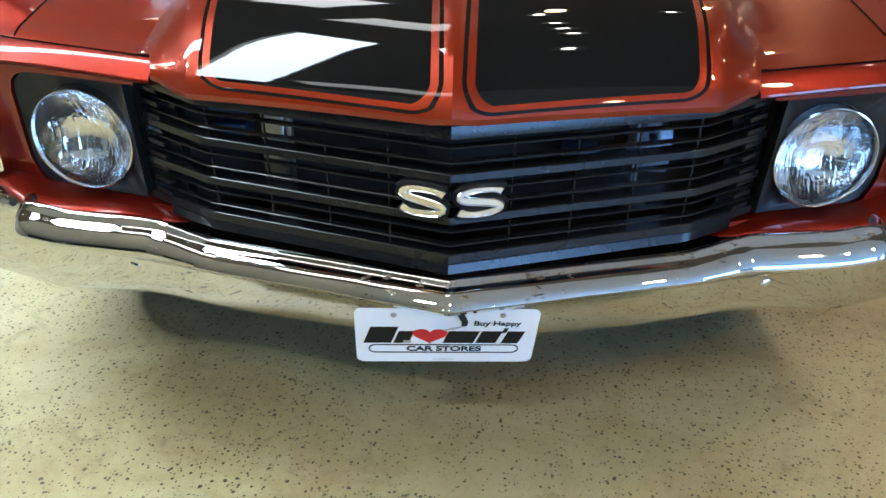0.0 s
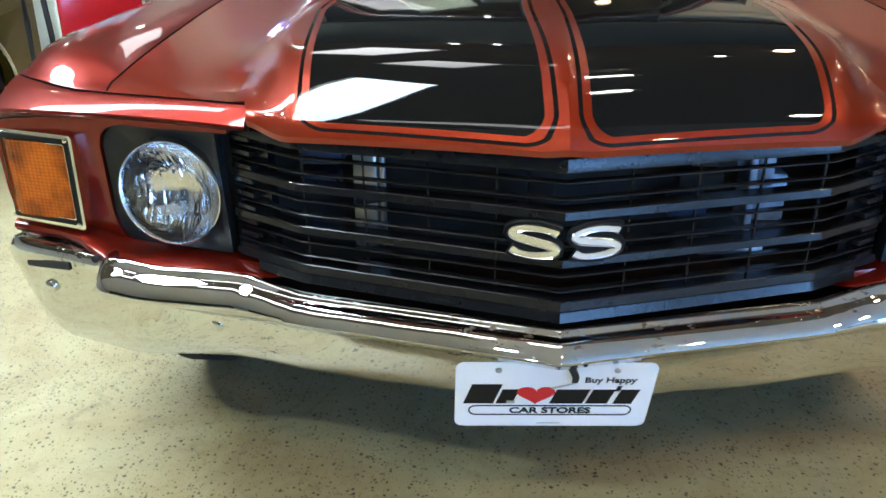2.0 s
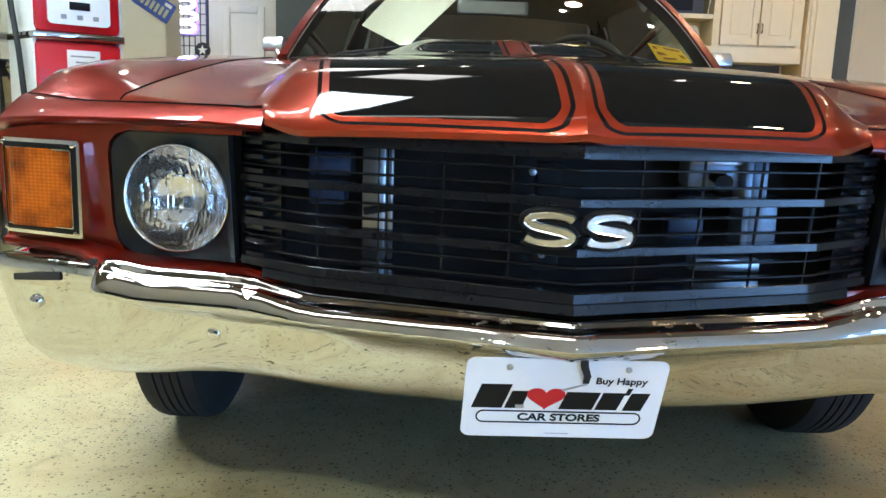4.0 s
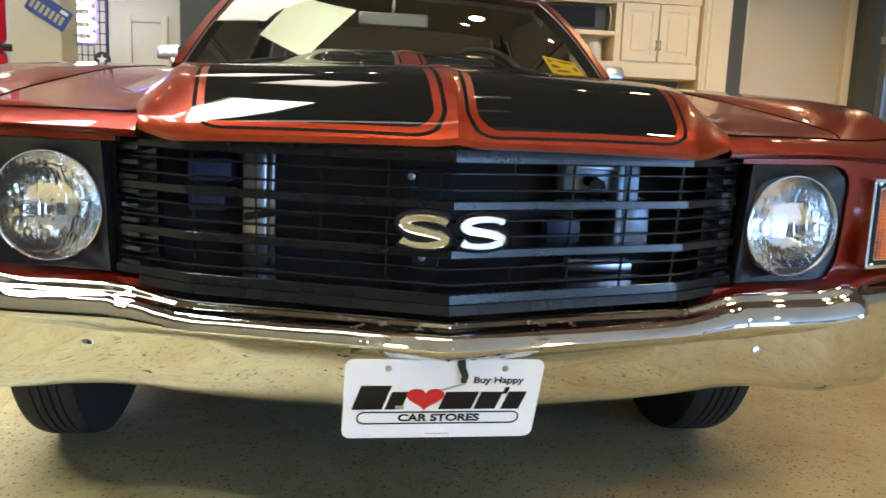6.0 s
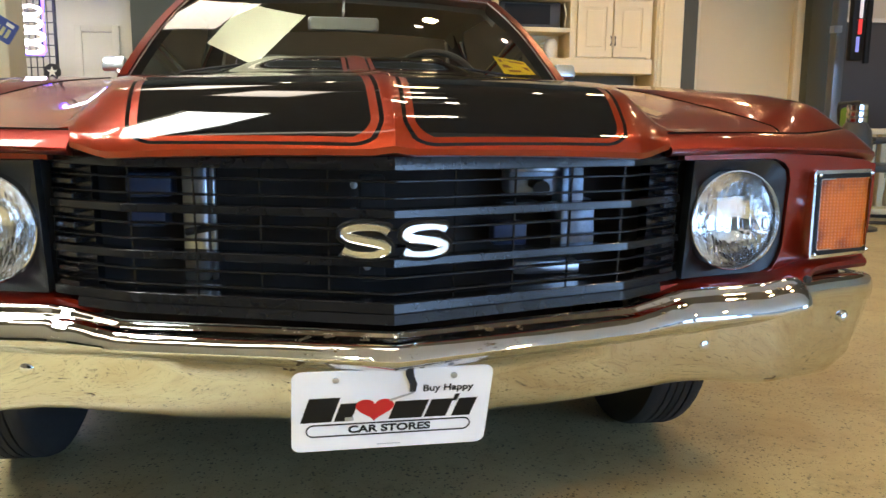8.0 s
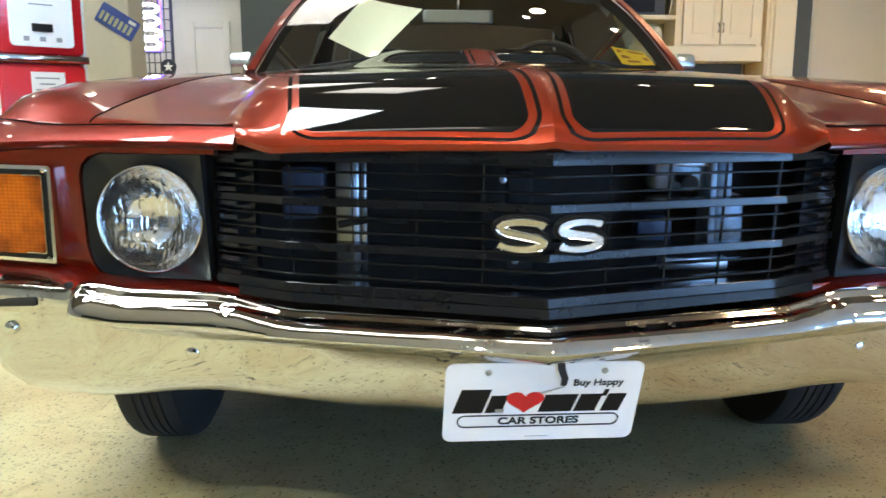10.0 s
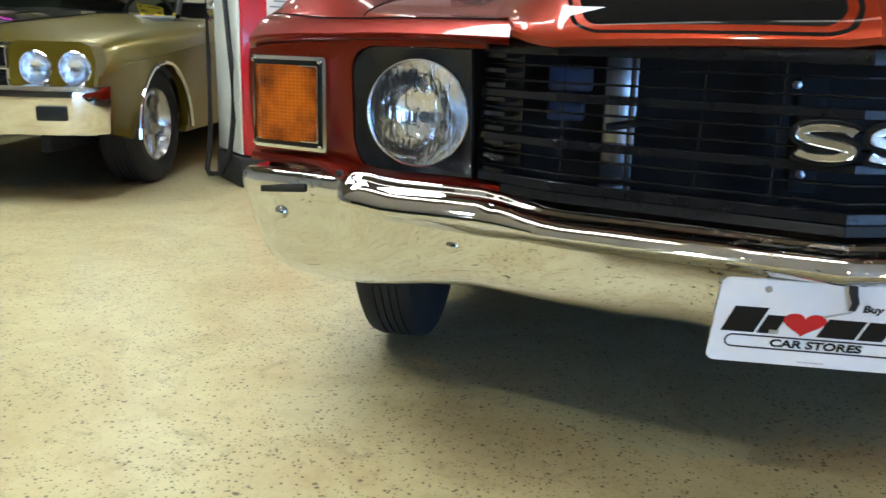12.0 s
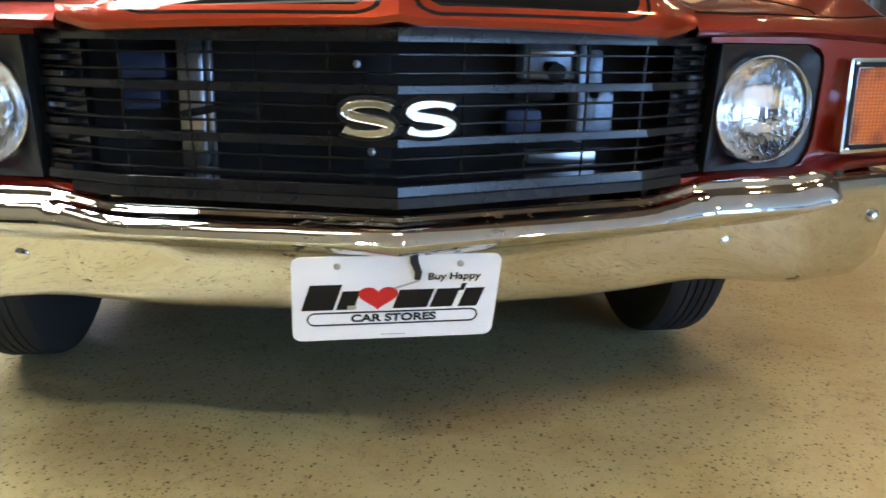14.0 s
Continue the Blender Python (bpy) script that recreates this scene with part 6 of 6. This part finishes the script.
for x in (2.19, 2.535):
    d = part("cabinet_door", slab([(x, 1.365), (x + 0.33, 1.365), (x + 0.33, 1.87), (x, 1.87)], 1, [[(x + 0.055, 1.425), (x + 0.275, 1.425), (x + 0.275, 1.81), (x + 0.055, 1.81)]], warp=lambda u, v, w: (u, 6.19 + 0.025 * w, v)), CAB, cab, "cream panelled door", smooth=False)
    part("door_panel", box((x + 0.05, 6.203, 1.42), (x + 0.28, 6.215, 1.815), 0.002), CAB, d, smooth=False)
    part("panel_field", box((x + 0.085, 6.196, 1.455), (x + 0.245, 6.205, 1.78), 0.004), CAB, d, smooth=False)
for x in (2.507, 2.548):
    part("handle", tube([(x, 6.185, 1.47), (x, 6.168, 1.48), (x, 6.168, 1.54), (x, 6.185, 1.55)], 0.006, 6), HANDLE, cab, "dark metal handle")
pil = solid("pilaster", box((2.97, 6.16, 0), (3.24, 6.6, H), 0.004), CAB, "cream fluted pilaster beside the cabinet", "pilaster", "structure", smooth=False)
for x in (2.99, 3.035):
    part("flute", box((x, 6.145, 0.2), (x + 0.025, 6.17, 2.0), 0.005), CAB, pil, smooth=False)
tv = thing("dark_set", "black boxy set standing on the open shelf", "television")
tv.location.x = 0.04
part("set_case", box((1.48, 6.28, 1.622), (2.05, 6.5, 1.85), 0.01), SEAT, tv)
part("set_screen", box((1.52, 6.274, 1.65), (1.95, 6.282, 1.83)), INK, tv)
part("cable", tube([(2.07, 6.25, 1.84), (2.09, 6.23, 1.74), (2.08, 6.25, 1.63)], 0.006, 6), PAPER, tv)
jug = thing("white_jug", "rounded white jug standing on the low shelf", "jug", at=(2.02, 6.34, 1.352))
part("jug_body", lathe([(0.0005, 0), (0.05, 0.0), (0.062, 0.03), (0.065, 0.1), (0.055, 0.15), (0.04, 0.175), (0.0005, 0.18)], Matrix.Identity(4), 24), WHITE_TRIM, jug)
part("jug_handle", tube([(-0.055, 0, 0.14), (-0.11, 0, 0.13), (-0.12, 0, 0.11), (-0.06, 0, 0.1)], 0.01, 8), WHITE_TRIM, jug)
counter = thing("base_cabinet", "cream counter with a dark open knee space", "cabinet")
counter.location.x = 0.04
part("counter_top", box((1.4, 6.0, 0.88), (2.92, 6.6, 0.92), 0.006), CAB, counter, smooth=False)
# Near-black sheet that stands in for the shade in the open knee space.
part("knee_shade_sheet", box((1.45, 6.4, 0.05), (2.88, 6.45, 0.88)), DARK, counter, smooth=False)
for x in (1.4, 2.87):
    part("cabinet_side", box((x, 6.05, 0), (x + 0.05, 6.55, 0.88), 0.004), CAB, counter, smooth=False)
part("back_splash", box((1.45, 6.53, 0.92), (2.88, 6.56, 1.215)), DARK_WALL, counter, smooth=False)

# ---- lounge at the right ----
post = solid("metal_post", box((4.62, 5.9, 0), (4.72, 6.0, H), 0.01), material("post_grey", (0.16, 0.165, 0.17), 0.4, 0.6, vary=0.15), "square grey metal post", "post", "structure")
sgn = thing("edge_sign", "lit sign on the post, seen from its edge", "sign")
part("sign_case", box((4.53, 5.55, 1.32), (4.66, 5.62, 2.12), 0.02), INK, sgn)
part("sign_side", box((4.68, 5.56, 1.3), (4.73, 5.6, 1.98), 0.012), INK, sgn)
part("sign_red", box((4.585, 5.544, 1.55), (4.62, 5.549, 1.68)), glow("sign_red", (1.0, 0.06, 0.05), 0.35), sgn)
part("sign_white", box((4.59, 5.544, 1.69), (4.62, 5.549, 2.05)), glow("sign_white", (0.9, 0.9, 1.0), 0.3), sgn)
part("sign_blue", box((4.575, 5.544, 1.4), (4.605, 5.549, 1.53)), glow("sign_blue", (0.3, 0.35, 1.0), 0.3), sgn)
part("sign_arm", box((4.56, 5.85, 1.6), (4.64, 5.92, 1.66)), STEEL, sgn)

poster = thing("racing_poster", "cut-out wall sign of a red race car", "sign")
RED = material("poster_red", (0.5, 0.02, 0.02), 0.35, vary=0.1)
PALE = material("poster_pale", (0.6, 0.58, 0.55), 0.4, vary=0.1)
part("sign_board", slab([(6.5, 1.1), (6.9, 1.02), (7.7, 1.02), (7.7, 1.74), (6.72, 1.74), (6.62, 1.8), (6.52, 1.72), (6.58, 1.5)], 1, warp=lambda u, v, w: (u, 7.56 + 0.03 * w, v)), PALE, poster, "pale board edge", smooth=False)
part("red_field", slab([(6.66, 1.46), (7.66, 1.46), (7.66, 1.68), (6.72, 1.66)], 1, warp=lambda u, v, w: (u, 7.548 + 0.01 * w, v)), GREY_PRINT, poster, smooth=False)
part("car_shape", slab([(6.56, 1.16), (6.95, 1.07), (7.66, 1.07), (7.66, 1.42), (7.0, 1.44), (6.68, 1.37), (6.57, 1.3)], 1, warp=lambda u, v, w: (u, 7.545 + 0.012 * w, v)), RED, poster, "red car shape", smooth=False)
part("windscreen_shape", slab([(6.75, 1.37), (7.4, 1.38), (7.55, 1.44), (6.95, 1.48)], 1, warp=lambda u, v, w: (u, 7.541 + 0.004 * w, v)), INK, poster, smooth=False)
part("bumper_bar", slab([(6.5, 1.2), (7.6, 1.17), (7.6, 1.22), (6.5, 1.25)], 1, warp=lambda u, v, w: (u, 7.54 + 0.004 * w, v)), PALE, poster, smooth=False)
part("white_bar", slab([(6.58, 1.5), (7.5, 1.58), (7.5, 1.64), (6.58, 1.57)], 1, warp=lambda u, v, w: (u, 7.541 + 0.005 * w, v)), PALE, poster, smooth=False)
part("round_mark", lathe([(0.075, 0), (0.07, 0.008), (0.0005, 0.009)], pose(6.62, 7.552, 1.7, 90), 24), PALE, poster)

table = thing("lounge_table", "cream round-edged table on slatted cream legs", "table")
part("tabletop", box((4.35, 4.95, 0.68), (6.2, 5.75, 0.73), 0.015), CREAM, table)
for k in range(6):
    part("table_slat", box((4.62 + 0.11 * k, 5.3, 0.04), (4.68 + 0.11 * k, 5.36, 0.68), 0.006), CREAM, table)
part("table_foot", box((4.5, 5.1, 0), (5.35, 5.56, 0.05), 0.012), CREAM, table)
GREEN = material("green_fabric", (0.13, 0.28, 0.035), 0.8, vary=0.15, bump=0.3, bump_scale=200)


def tube_chair(at, turn):
    """A cantilever chair of bent black tube with a padded seat."""
    ch = thing("lounge_chair", "black tube cantilever chair with a padded seat and green back", "chair", "lounge chairs", at=at)
    ch.rotation_euler = (0, 0, radians(turn))
    for s in (-1, 1):
        x = s * 0.25
        part("tube_frame", tube([(x, 0.26, 0.02), (x, -0.2, 0.016), (x, -0.26, 0.03), (x, -0.28, 0.1), (x, -0.26, 0.42), (x, -0.24, 0.6), (x, -0.16, 0.645), (x, 0.16, 0.63), (x, 0.2, 0.6)], 0.014, 8), IRON, ch, "bent black tube")
        part("arm_pad", box((x - 0.025, -0.2, 0.64), (x + 0.025, 0.16, 0.665), 0.008), SEAT, ch)
    part("floor_bar", tube([(-0.25, 0.26, 0.02), (0.25, 0.26, 0.02)], 0.014, 8), IRON, ch)
    part("seat", box((-0.23, -0.24, 0.4), (0.23, 0.22, 0.46), 0.025), SEAT, ch, "black padded seat")
    part("backrest", box((-0.23, 0.2, 0.5), (0.23, 0.26, 0.9), 0.03), GREEN, ch, "green padded back")
    part("back_tube", tube([(-0.25, 0.2, 0.44), (-0.25, 0.26, 0.88), (-0.2, 0.27, 0.93), (0.2, 0.27, 0.93), (0.25, 0.26, 0.88), (0.25, 0.2, 0.44)], 0.013, 8), IRON, ch)
    return ch


tube_chair((4.25, 4.66, 0), 75)
tube_chair((5.95, 6.2, 0), -10)
stool = thing("chrome_topped_stand", "black padded stool with a ribbed chrome collar", "stool", at=(3.72, 4.25, 0))
part("stand_base", lathe([(0.2, 0), (0.2, 0.02), (0.04, 0.05), (0.035, 0.5)], Matrix.Identity(4), 24), IRON, stool)
part("black_pad", lathe([(0.05, 0.3), (0.09, 0.34), (0.115, 0.44), (0.12, 0.6), (0.105, 0.72), (0.07, 0.775)], Matrix.Identity(4), 28), SEAT, stool, "black padded body")
part("chrome_collar", lathe([(0.062, 0.77), (0.07, 0.78), (0.07, 0.805), (0.06, 0.81), (0.07, 0.82), (0.07, 0.85), (0.06, 0.855), (0.07, 0.865), (0.07, 0.9), (0.055, 0.91), (0.0005, 0.912)], Matrix.Identity(4), 28), BRIGHT, stool, "ribbed chrome collar")
